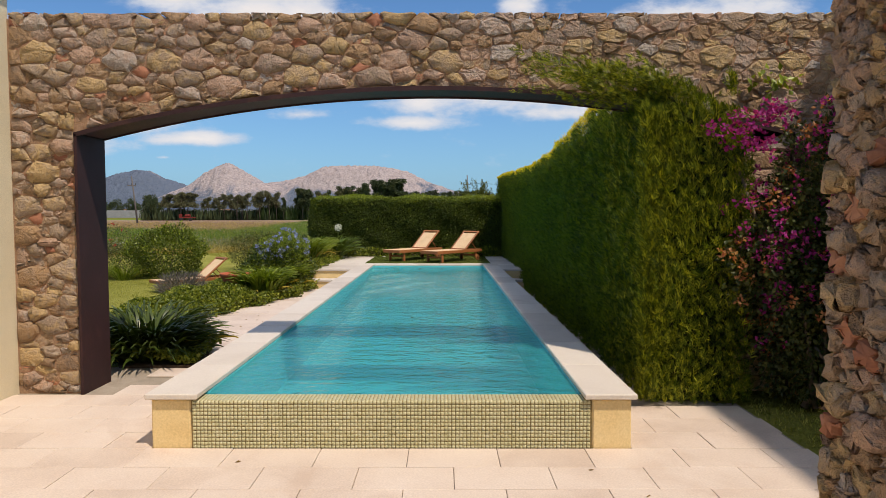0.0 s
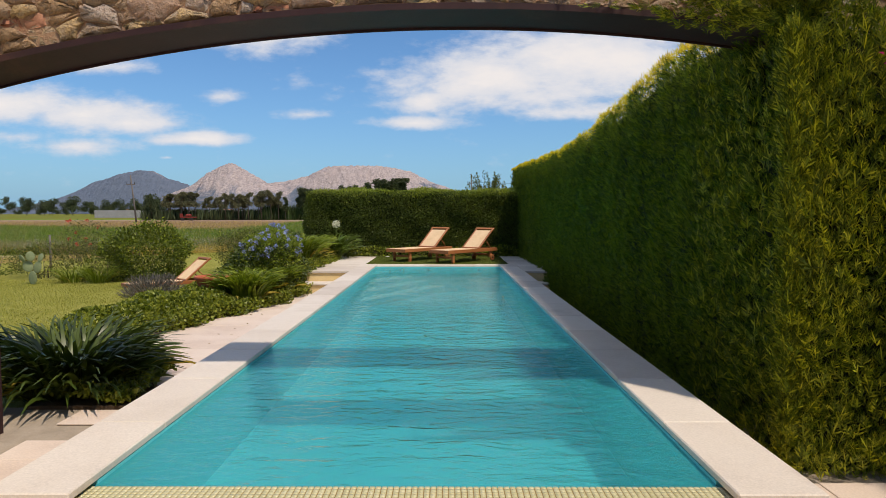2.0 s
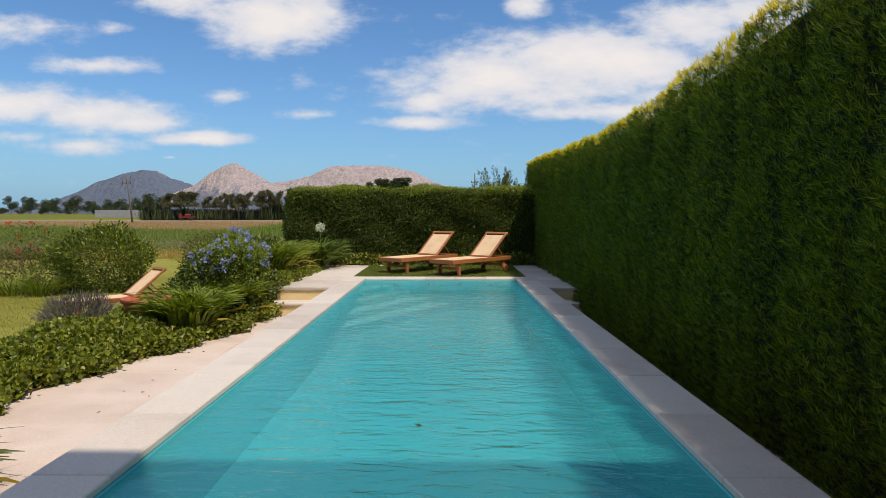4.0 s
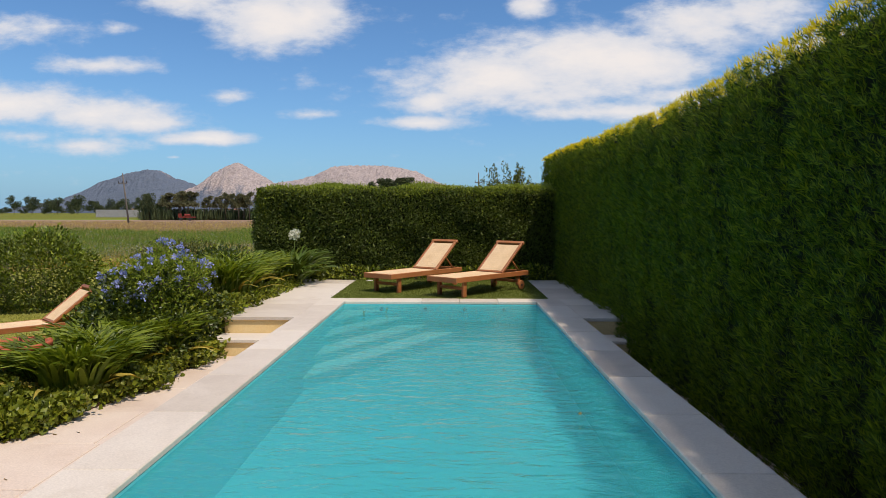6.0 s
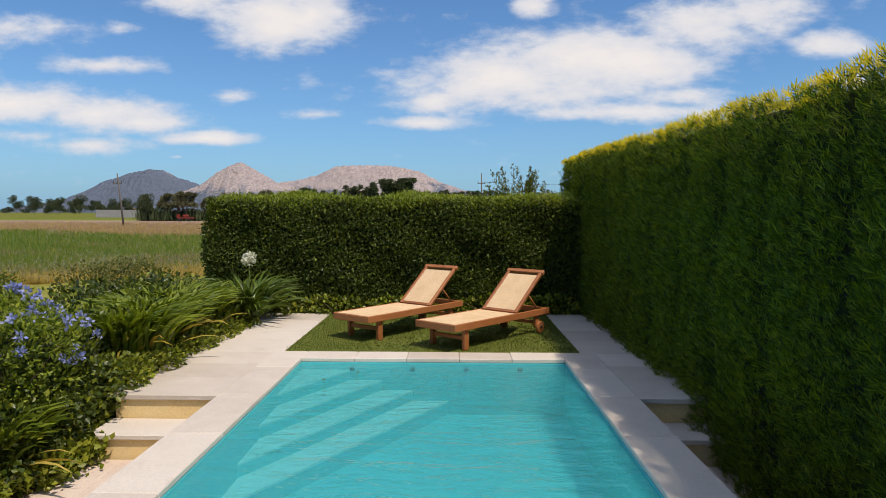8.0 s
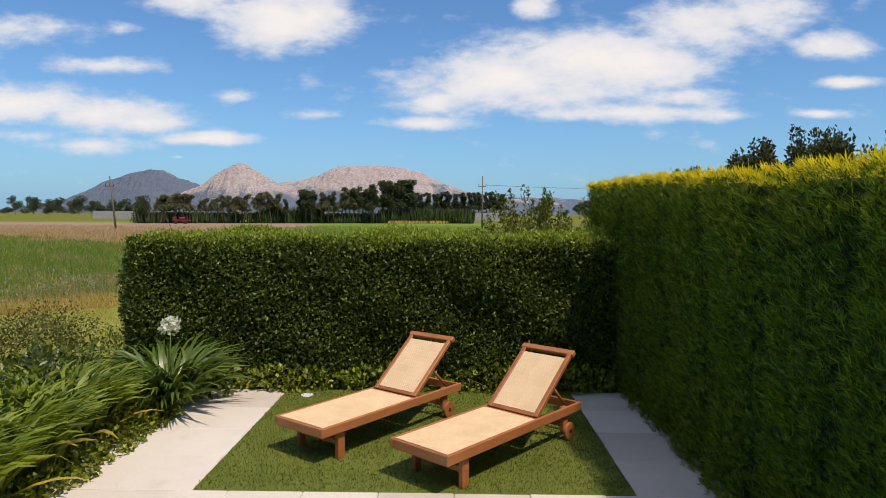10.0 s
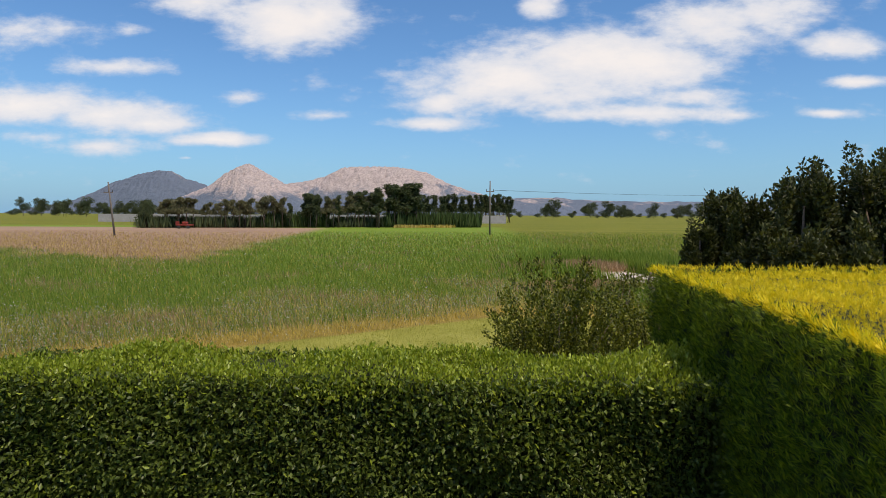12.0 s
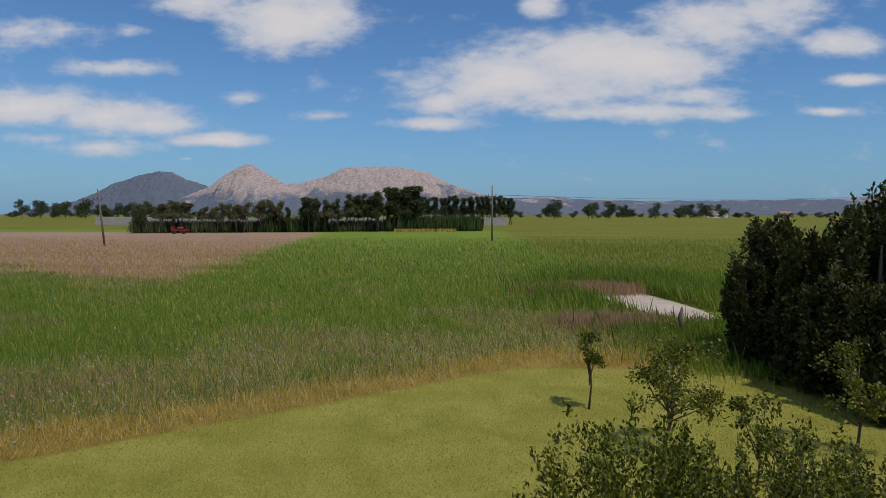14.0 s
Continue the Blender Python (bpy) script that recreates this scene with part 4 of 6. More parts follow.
# the end sinks towards the climber on the wall
for ob in end.children:
    co = np.empty(len(ob.data.vertices) * 3, dtype=np.float32)
    ob.data.vertices.foreach_get("co", co)
    co = co.reshape(-1, 3)
    co[:, 2] *= 1.0 - 0.16 * np.clip((co[:, 0] + 0.28) / 0.75, 0, 1) ** 1.4
    ob.data.vertices.foreach_set("co", co.ravel())
    ob.data.update()
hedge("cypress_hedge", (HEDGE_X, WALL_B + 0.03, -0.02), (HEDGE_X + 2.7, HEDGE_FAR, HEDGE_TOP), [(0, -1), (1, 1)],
      "tall clipped cypress hedge, deep green, its top coloured a sunlit yellow", 2300, None, 2000, (M_CYPRESS, M_CYPRESS_SUNLIT), 0.7, bulge=0.05, spray=True, size=(0.045, 0.095),
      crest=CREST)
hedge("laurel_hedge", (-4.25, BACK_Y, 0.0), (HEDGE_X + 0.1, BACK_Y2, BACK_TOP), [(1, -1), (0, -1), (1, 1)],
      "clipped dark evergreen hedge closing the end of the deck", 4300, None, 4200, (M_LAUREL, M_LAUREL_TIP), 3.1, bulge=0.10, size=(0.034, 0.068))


# ---- sun loungers ----
def lounger():
    """Teak sun lounger, 2 m long, feet towards -y, with raised woven backrest."""
    t = thing("sun_lounger", (0, 0, 0), "teak sun lounger with woven beige seat and raised backrest", "sun lounger", "loungers by the pool")
    W, H = 0.64, 0.335
    for x in (-W / 2, W / 2 - 0.032):
        part("side_rail", boxed((x, -1.0, H - 0.085), (x + 0.032, 1.0, H), 0.006), M_TEAK, t)
    for y in (-1.0, 0.968):
        part("end_rail", boxed((-W / 2 + 0.033, y, H - 0.085), (W / 2 - 0.033, y + 0.032, H - 0.004), 0.005), M_TEAK, t)
    for x in (-W / 2 + 0.034, W / 2 - 0.084):
        part("leg", boxed((x, -0.78, 0.0), (x + 0.05, -0.70, H - 0.01), 0.006), M_TEAK, t)
        part("leg", boxed((x, 0.72, 0.09), (x + 0.05, 0.80, H - 0.01), 0.006), M_TEAK, t)
    part("cross_bar", boxed((-W / 2 + 0.085, -0.765, 0.12), (W / 2 - 0.085, -0.725, 0.17), 0.005), M_TEAK, t)
    part("cross_bar", boxed((-W / 2 + 0.085, 0.735, 0.13), (W / 2 - 0.085, 0.775, 0.18), 0.005), M_TEAK, t)
    for x in (-W / 2 + 0.005, W / 2 - 0.03):
        bm = bmesh.new()
        bmesh.ops.create_cone(bm, segments=20, radius1=0.085, radius2=0.085, depth=0.028, cap_ends=True, matrix=pose(x + 0.012, 0.80, 0.085, 0, 90, 0))
        bmesh.ops.bevel(bm, geom=[e for e in bm.edges], offset=0.004, segments=1, affect="EDGES")
        wheel = part("wheel", bm, M_TEAK, t)
        bm = bmesh.new()
        bmesh.ops.create_cone(bm, segments=12, radius1=0.02, radius2=0.02, depth=0.04, cap_ends=True, matrix=pose(x + 0.012, 0.80, 0.085, 0, 90, 0))
        part("hub", bm, M_DARK, wheel)

    def weave(parent, x0, x1, y0, y1, m, name):
        """A panel of woven strands in its frame."""
        bm = bmesh.new()
        n, k = int((x1 - x0) / 0.0135), int((y1 - y0) / 0.025)
        xs = [x0 + (x1 - x0) * (i + f) / n for i in range(n) for f in (0.0, 0.18, 0.5, 0.82)] + [x1]
        hs = [0.0, 0.002, 0.003, 0.002] * n + [0.0]
        rows = []
        for j in range(k + 1):
            sag = 0.0015 if j % 2 else 0.0
            rows.append([bm.verts.new(m @ Vector((x, y0 + (y1 - y0) * j / k, h - (sag if (i // 4 + j // 2) % 2 else 0.0)))) for i, (x, h) in enumerate(zip(xs, hs))])
        for a, b in zip(rows, rows[1:]):
            for i in range(len(xs) - 1):
                bm.faces.new((a[i], a[i + 1], b[i + 1], b[i]))
        box(bm, (x0, y0, -0.006), (x1, y1, -0.002), 0, m)
        return part(name, bm, M_WEAVE, parent, "beige woven mesh panel")
    weave(t, -W / 2 + 0.034, W / 2 - 0.034, -0.966, 0.22, Matrix.Translation((0, 0, H - 0.004)), "seat")
    part("seat_end", boxed((-W / 2 + 0.034, 0.222, H - 0.05), (W / 2 - 0.034, 0.25, H - 0.003), 0.004), M_TEAK, t)
    m = Matrix.Translation((0, 0.26, H + 0.0)) @ Matrix.Rotation(radians(39), 4, "X")
    back = part("backrest", box(bmesh.new(), (-W / 2 + 0.036, 0, -0.03), (-W / 2 + 0.082, 0.80, 0.012), 0.006, m), M_TEAK, t)
    part("back_stile", box(bmesh.new(), (W / 2 - 0.082, 0, -0.03), (W / 2 - 0.036, 0.80, 0.012), 0.006, m), M_TEAK, back)
    part("back_rail", box(bmesh.new(), (-W / 2 + 0.02, 0.755, -0.034), (W / 2 - 0.02, 0.815, 0.016), 0.006, m), M_TEAK, back)
    part("back_rail", box(bmesh.new(), (-W / 2 + 0.083, 0.0, -0.03), (W / 2 - 0.083, 0.04, 0.008), 0.005, m), M_TEAK, back)
    weave(back, -W / 2 + 0.084, W / 2 - 0.084, 0.042, 0.71, m @ Matrix.Translation((0, 0, 0.004)), "back_panel")
    for x in (-W / 2 + 0.09, W / 2 - 0.115):
        bm = bmesh.new()
        tube(bm, [(x + 0.012, 0.26 + 0.42 * math.cos(radians(39)), H + 0.42 * math.sin(radians(39)) - 0.03), (x + 0.012, 0.86, H - 0.03)], [0.014, 0.014], 6)
        part("prop", bm, M_TEAK, t)
    return t


def on_line(ax, ay, bx, by, z):
    """Pose of a lounger from its foot's centre a towards its head b."""
    d = Vector((bx - ax, by - ay)).normalized()
    return pose(ax + d.x, ay + d.y, z, 0, 0, math.degrees(math.atan2(d.y, d.x)) - 90)


first = lounger()
first.matrix_basis = on_line(-1.48, 18.64, -0.34, 20.16, 0.43)
second = copy_thing(first, on_line(-0.39, 18.07, 0.89, 19.56, 0.43))
third = copy_thing(first, on_line(-7.50, 16.95, -6.12, 18.38, -0.272))
tagged(third, "reddish teak sun lounger with raised backrest, on the lawn", group="loungers by the pool")


# ---- plants ----
def cloud(at, r, n, fill=0.35, seed=0.0, floor=0.02):
    """Points in an uneven rounded mass with gaps; r = half sizes."""
    d = unit(rng.normal(size=(int(n * 1.6), 3)))
    s = np.sin(d[:, 0] * 4.1 + seed) * np.sin(d[:, 1] * 3.7 + 2 * seed) + 0.7 * np.sin(d[:, 2] * 6.3 + seed) + 0.6 * np.sin(d[:, 0] * 9.7 - d[:, 1] * 8.3 + seed)
    rad = (1.0 + 0.13 * s) * (1 - fill * rng.random(len(d)) ** 2) * rng.normal(1, 0.05, len(d))
    P = d * rad[:, None] * np.array(r) + np.array(at)
    keep = (P[:, 2] > floor) & (rng.random(len(P)) < 0.78 + 0.22 * s)
    return P[keep][:n], d[keep][:n]


def twigs(h, at, r, n, name="twig", mat=None, base_r=0.018):
    for k in range(n):
        a = 2 * math.pi * (k + rng.random()) / n
        q = rng.uniform(0.35, 0.8)
        p1 = (0.1 * math.cos(a) * r[0] * 2, 0.1 * math.sin(a) * r[1] * 2, 0)
        p2 = (0.35 * q * math.cos(a) * r[0], 0.35 * q * math.sin(a) * r[1], at * 0.55)
        p3 = (q * math.cos(a) * r[0], q * math.sin(a) * r[1], at * rng.uniform(0.9, 1.35))
        part(name, tube(bmesh.new(), [p1, p2, p3], [base_r, base_r * 0.7, base_r * 0.3], 5), mat or M_BARK, h)


def shrub(name, at, r, n, mat, label, leaf=(0.04, 0.07), category="shrub", stems=4, seed=1.0, tips=None, fill=0.35, ratio=0.5):
    h = thing(name, at, label, category)
    twigs(h, r[2], r, stems)
    P, d = cloud((0, 0, r[2]), r, n, fill, seed)
    L = rng.uniform(*leaf, len(P))
    V, F = leaf_arrays(P, d * 0.7 + rng.normal(0, 0.6, (len(P), 3)), L, L * ratio)
    mesh_np("foliage", V, F, mat, h)
    if tips:
        P, d = cloud((0, 0, r[2]), (r[0] * 1.04, r[1] * 1.04, r[2] * 1.04), int(n * tips[1]), 0.05, seed)
        L = rng.uniform(*leaf, len(P))
        V, F = leaf_arrays(P, d * 0.5 + rng.normal(0, 0.5, (len(P), 3)) + [[0, 0, 0.6]], L, L * ratio)
        tagged(mesh_np("young_growth", V, F, tips[0], h), kind="stuff")
    return h


def strap_clump(name, at, n, length, mat, label, spread=0.35, width=0.03, lift=(0.8, 3.0), stray=None):
    h = thing(name, at, label, "plant")
    a = rng.uniform(0, 2 * math.pi, n)
    q = spread * np.sqrt(rng.random(n))
    out = np.stack([np.cos(a), np.sin(a), np.zeros(n)], 1)
    jitter = rng.normal(0, 0.5, n)
    P = out * q[:, None] + np.array([[0, 0, 0.0]])
    out2 = np.stack([np.cos(a + jitter), np.sin(a + jitter), np.zeros(n)], 1)
    V, F = blade_arrays(P, out2, rng.uniform(*length, n), width * rng.uniform(0.7, 1.2, n), rng.uniform(*lift, n), 5)
    mesh_np("foliage", V, F, mat, h)
    if stray:
        k = max(4, n // 45)
        V, F = blade_arrays(P[:k], out2[:k], rng.uniform(*length, k), width, rng.uniform(0.5, 1.2, k), 5)
        tagged(mesh_np("withered_growth", V, F, stray, h, "few yellowed leaves"), kind="stuff")
    return h


def blossoms(h, P, mat, name, petals=7, size=0.02, spread=0.02, label=""):
    n = len(P)
    Q = np.repeat(P, petals, 0)
    D = rng.normal(size=(n * petals, 3)) + [[0, 0, 0.35]]
    V, F = leaf_arrays(Q + unit(D) * spread * rng.random((len(Q), 1)), D, size * rng.uniform(0.8, 1.3, len(Q)), size * 0.8)
    return tagged(mesh_np(name, V, F, mat, h, label), kind="stuff")


# dark agapanthus beside the arch
strap_clump("agapanthus", (-3.72, 8.15, 0.0), 820, (0.60, 0.95), M_STRAP_DARK, "large dark green agapanthus clump with arching strap leaves", 0.42, 0.052, (0.45, 3.2), M_YELLOW_LEAF)
# light strap-leaved clumps along the bed
for x, y, s, n in ((-3.82, 13.75, 0.36, 420), (-3.85, 14.45, 0.32, 340), (-3.62, 15.02, 0.26, 260), (-3.66, 17.25, 0.40, 460), (-3.72, 18.1, 0.42, 480), (-3.75, 18.95, 0.38, 400)):
    strap_clump("daylily", (x, y, 0.12 if y < 16 else 0.55), int(n * 1.7), (0.45, 0.72) if y < 16 else (0.50, 0.78), M_STRAP_LIGHT, "fresh green daylily clump with arching strap leaves", s, 0.055, (1.6, 6.0), M_YELLOW_LEAF)
lily = strap_clump("agapanthus", (-3.30, 20.15, 0.50), 300, (0.65, 0.95), M_STRAP, "green agapanthus clump with one white flower head", 0.26, 0.066, (0.6, 3.0))
part("flower_stalk", tube(bmesh.new(), [(0.08, -0.1, 0.1), (0.09, -0.12, 0.5), (0.10, -0.14, 0.82)], [0.009, 0.008, 0.007], 6), M_STRAP, lily)
blossoms(lily, np.array((0.10, -0.14, 0.87)) + unit(rng.normal(size=(26, 3))) * 0.075, M_WHITE, "flower_head", 6, 0.045, 0.03, "round white flower head")
for x, y in ((-10.7, 20.4), (-9.9, 20.3)):
    strap_clump("daylily", (x, y, -0.28), 170, (0.55, 0.85), M_STRAP_LIGHT, "small yellowish daylily clump at the lawn's edge", 0.25, 0.022, (0.8, 3.0), M_YELLOW_LEAF)
for x, y in ((-3.15, 20.85), (-4.3, 19.9)):
    shrub("ivy_mound", (x, y, 0.1), (0.5, 0.35, 0.35), 900, M_IVY, "low ivy mound at the foot of the hedge", (0.05, 0.09), "ground cover", 2, x, ratio=0.8)
for x, y, r in ((-2.1, 20.98, 0.5), (-0.9, 21.0, 0.6), (0.4, 21.0, 0.6), (1.4, 20.98, 0.5)):
    shrub("ivy_mound", (x, y, 0.40), (r, 0.16, 0.15), 420, M_IVY, "low strip of ivy at the foot of the hedge", (0.04, 0.08), "ground cover", 2, x, (M_LAUREL_TIP, 0.3), ratio=0.8)

# plumbago over a dark mound
shrub("creeper_mound", (-3.98, 15.75, 0.0), (0.76, 1.0, 0.50), 10500, M_STRAP_DARK, "dark green creeper mound beside the steps", (0.04, 0.07), "shrub", 5, 2.0, (M_IVY, 0.15), ratio=0.7)
shrub("creeper_mound", (-4.2, 17.0, 0.0), (0.75, 0.9, 0.52), 4500, M_STRAP_DARK, "dark green creeper mound among the daylilies", (0.05, 0.09), "shrub", 4, 3.3, (M_IVY, 0.2), ratio=0.7)
shrub("creeper_mound", (-4.5, 19.0, 0.0), (0.8, 1.4, 0.58), 4200, M_STRAP_DARK, "dark leafy mound beside the hedge", (0.05, 0.09), "shrub", 4, 4.3, (M_IVY, 0.25), ratio=0.7)
plum = shrub("plumbago", (-3.76, 15.55, 0.38), (0.52, 0.58, 0.48), 3800, M_STRAP_LIGHT, "plumbago bush covered with pale blue flowers", (0.035, 0.06), "shrub", 5, 5.1, (M_LAUREL_TIP, 0.35))
P, d = cloud((0, 0, 0.5), (0.57, 0.62, 0.56), 105, 0.04, 5.1, 0.35)
blossoms(plum, P, M_BLUE, "blossom", 20, 0.034, 0.035, "pale blue five-petalled flower clusters")

# creeper spilling over the edge of the deck
for x, y, ry in ((-3.42, 16.45, 0.40), (-3.40, 17.2, 0.55), (-3.42, 18.1, 0.60), (-3.40, 19.0, 0.55), (-3.40, 19.7, 0.45)):
    shrub("creeper_mound", (x, y, 0.14), (0.34, ry, 0.27), 2600, M_IVY, "low creeper spilling over the edge of the stone deck", (0.035, 0.065), "ground cover", 2, y, (M_LAUREL_TIP, 0.10), ratio=0.75)
shrub("creeper_mound", (-3.50, 15.25, 0.0), (0.32, 0.75, 0.30), 2600, M_STRAP_DARK, "dark creeper beside the lower steps", (0.035, 0.065), "ground cover", 2, 3.0, (M_IVY, 0.25), ratio=0.75)

# ivy ground cover in the bed
def ground_cover():
    h = thing("ivy_ground_cover", (-4.6, 12.0, 0.0), "carpet of yellow-green ivy filling the bed beside the path", "ground cover", kind="stuff")
    ex, ey = [p[0] for p in PATH_EDGE], [p[1] for p in PATH_EDGE]
    n = 54000
    y = rng.uniform(7.6, 16.0, n)
    right = np.interp(y, ey, ex) + 0.10 * np.sin(y * 5.0) + 0.05
    right = np.where(y < 8.6, -2.95, right)
    left = np.interp(y, [7.6, 9.5, 11, 13, 16], [-3.9, -4.9, -5.55, -5.75, -5.2])
    f = rng.random(n) ** 1.25
    x = right + (left - right) * f
    hgt = 0.13 + 0.20 * np.sin(np.pi * np.clip(f, 0.03, 1)) ** 0.7 * np.clip((y - 8) / 4, 0.25, 1) + 0.05 * np.sin(x * 6.0 + y * 3.0)
    P = np.stack([x, y, hgt * (1 - 0.5 * rng.random(n) ** 2)], 1)
    keep = np.hypot(x + 3.72, y - 8.15) > 0.5
    P = P[keep]
    n = len(P)
    L = rng.uniform(0.04, 0.078, n)
    V, F = leaf_arrays(P - [[-4.6, 12.0, 0.0]], rng.normal(0, 0.8, (n, 3)) + [[0, 0, 0.35]], L, L * 0.85)
    # shoots creeping out over the paving's edge
    n = 10000
    y = rng.uniform(8.6, 16.0, n)
    x = np.interp(y, ey, ex) + 0.08 * np.sin(y * 5.0) + 0.05 * np.sin(y * 13.0) + rng.normal(0.0, 0.07, n)
    L = rng.uniform(0.04, 0.075, n)
    V2, F2 = leaf_arrays(np.stack([x + 4.6, y - 12.0, rng.uniform(0.02, 0.20, n)], 1), rng.normal(0, 0.8, (n, 3)) + [[0.2, 0, 0.3]], L, L * 0.85)
    V, F = np.concatenate([V, V2]), np.concatenate([F, F2 + len(V)])
    mesh_np("foliage", V, F, M_IVY, h)
    pts = [(a, b) for a, b in PATH_EDGE] + [(-5.2, 16.0), (-5.7, 13.0), (-5.5, 11.0), (-4.8, 9.5), (-3.8, 7.6), (-2.9, 7.6)]
    bm = slab(pts[::-1], -0.3, 0.02)
    bm.transform(Matrix.Translation((4.6, -12.0, 0)))
    part("soil", bm, M_SOIL, h)


ground_cover()
bm = slab([(-3.26, 16.1), (-5.2, 16.0), (-5.4, 21.3), (-3.26, 21.3)], -0.35, 0.22)
tagged(part("flower_bed", bm, M_SOIL), "dark soil of the raised bed behind the steps", "flower bed", kind="structure")

# terracotta bowl
pot = thing("terracotta_pot", (-4.36, 13.72, 0.19), "wide terracotta pot sunk in the ivy", "pot")
bm = bmesh.new()
prof = [(0.17, 0.0), (0.24, 0.16), (0.285, 0.30), (0.315, 0.305), (0.32, 0.35), (0.315, 0.365), (0.27, 0.36), (0.262, 0.29), (0.0, 0.285)]
prev = None
for r, z in prof:
    ring = [bm.verts.new((r * math.cos(2 * math.pi * k / 32), r * math.sin(2 * math.pi * k / 32), z)) for k in range(32)] if r else None
    if prev and ring:
        for k in range(32):
            bm.faces.new((prev[k], prev[(k + 1) % 32], ring[(k + 1) % 32], ring[k])).smooth = True
    elif prev:
        bm.faces.new(prev)
    prev = ring
part("bowl", bm, M_TERRA, pot)
V, F = blade_arrays(np.zeros((5, 3)) + [[0.02, 0, 0.28]], rng.normal(size=(5, 3)) * [[1, 1, 0]], rng.uniform(0.1, 0.2, 5), 0.015, 3.0, 4)
mesh_np("sprig", V, F, M_STRAP_LIGHT, pot)

lav = thing("lavender", (-5.95, 14.9, -0.10), "grey faded lavender bush on the lawn's edge", "shrub")
n = 2600
P, d = cloud((0, 0, 0.22), (0.5, 0.42, 0.26), n, 0.6, 2.2)
V, F = leaf_arrays(P, d * 0.9 + rng.normal(0, 0.25, P.shape) + [[0, 0, 0.7]], rng.uniform(0.08, 0.17, len(P)), 0.012)
mesh_np("grey_growth", V, F, M_GREY, lav)

# border at the far side of the lawn
shrub("shrub", (-8.95, 21.3, -0.28), (1.2, 0.9, 0.80), 9500, M_SHRUB, "rounded light green shrub at the lawn's edge", (0.06, 0.10), seed=0.4, tips=(M_LAUREL_TIP, 0.12))
rose = shrub("rose_bush", (-10.7, 21.2, -0.28), (0.85, 0.7, 0.84), 2600, M_OLIVE, "open rose bush with a few red blooms", (0.04, 0.07), "rose", 6, 1.9, fill=0.8)
P, d = cloud((0, 0, 0.90), (0.7, 0.6, 0.88), 12, 0.05, 1.9, 0.9)
blossoms(rose, P, M_RED, "bloom", 14, 0.05, 0.03, "red rose blooms")
shrub("shrub", (-12.3, 21.7, -0.28), (0.8, 0.7, 0.52), 2200, M_OLIVE, "dull green low shrub at the lawn's edge", (0.04, 0.07), seed=2.9)
shrub("shrub", (-14.0, 22.1, -0.28), (1.0, 0.7, 0.44), 2200, M_SHRUB, "low green shrub at the lawn's edge", (0.04, 0.07), seed=3.9)
shrub("shrub", (-9.85, 20.7, -0.28), (0.6, 0.5, 0.46), 1500, M_SHRUB, "small green shrub among the daylilies", (0.04, 0.07), seed=5.9)
shrub("shrub", (-5.9, 21.4, 0), (0.95, 0.7, 0.62), 4200, M_OLIVE, "dull brownish green shrub beside the hedge", (0.04, 0.07), seed=4.4, fill=0.6)
shrub("shrub", (-6.9, 23.6, 0), (0.9, 0.8, 0.55), 2600, M_OLIVE, "dry-looking shrub behind the bed", (0.04, 0.07), seed=6.4, fill=0.7)
shrub("shrub", (-5.0, 22.3, 0), (0.6, 0.6, 0.42), 2200, M_SHRUB, "green shrub at the hedge's corner", (0.04, 0.07), seed=7.4)

# bougainvillea against the wall
def bougainvillea():
    h = thing("bougainvillea", (3.55, 6.05, 0.0), "bougainvillea with magenta bracts climbing the stone wall", "climber")
    for k in range(5):
        a = rng.uniform(-0.5, 0.6)
        part("stem", tube(bmesh.new(), [(0.1 * k - 0.2, -0.05, 0), (a * 0.5, -0.12, 0.8), (a * 1.3, 0.05, 1.7), (a * 1.8, 0.1, 2.4)], [0.035, 0.028, 0.02, 0.01], 7), M_BARK, h)
    part("stem", tube(bmesh.new(), [(0.35, -0.2, 0.0), (0.0, -0.25, 0.3), (-0.2, -0.2, 0.6)], [0.022, 0.018, 0.012], 6), M_BARK, h)
    P, d = cloud((0.15, 0.0, 1.25), (1.05, 0.40, 1.35), 26000, 0.75, 1.1, 0.10)
    L = rng.uniform(0.035, 0.065, len(P))
    V, F = leaf_arrays(P, d * 0.5 + rng.normal(0, 0.6, P.shape) - [[0, 0, 0.2]], L, L * 0.6)
    mesh_np("foliage", V, F, M_BOUGAIN, h)
    for mat, k, name in ((M_MAGENTA, 150, "magenta_bract"), (M_PINKORANGE, 110, "faded_bract")):
        P, d = cloud((0.15, -0.03, 1.4), (1.03, 0.40, 1.25), k, 0.06, 1.1, 0.6)
        c = P + rng.normal(0, 0.05, P.shape)
        blossoms(h, np.concatenate([c, c + rng.normal(0, 0.05, c.shape), c + rng.normal(0, 0.06, c.shape)]), mat, name, 6, 0.04, 0.03)
    P = np.concatenate([np.array((cx, -0.1, cz)) + rng.normal(0, (0.10, 0.07, 0.06), (26, 3)) for cx, cz in ((-0.95, 2.6), (-0.55, 2.68), (-0.75, 2.45), (0.25, 2.55), (0.55, 2.4), (-0.5, 1.5))])
    blossoms(h, P, M_MAGENTA, "magenta_bract", 6, 0.042, 0.03)


bougainvillea()

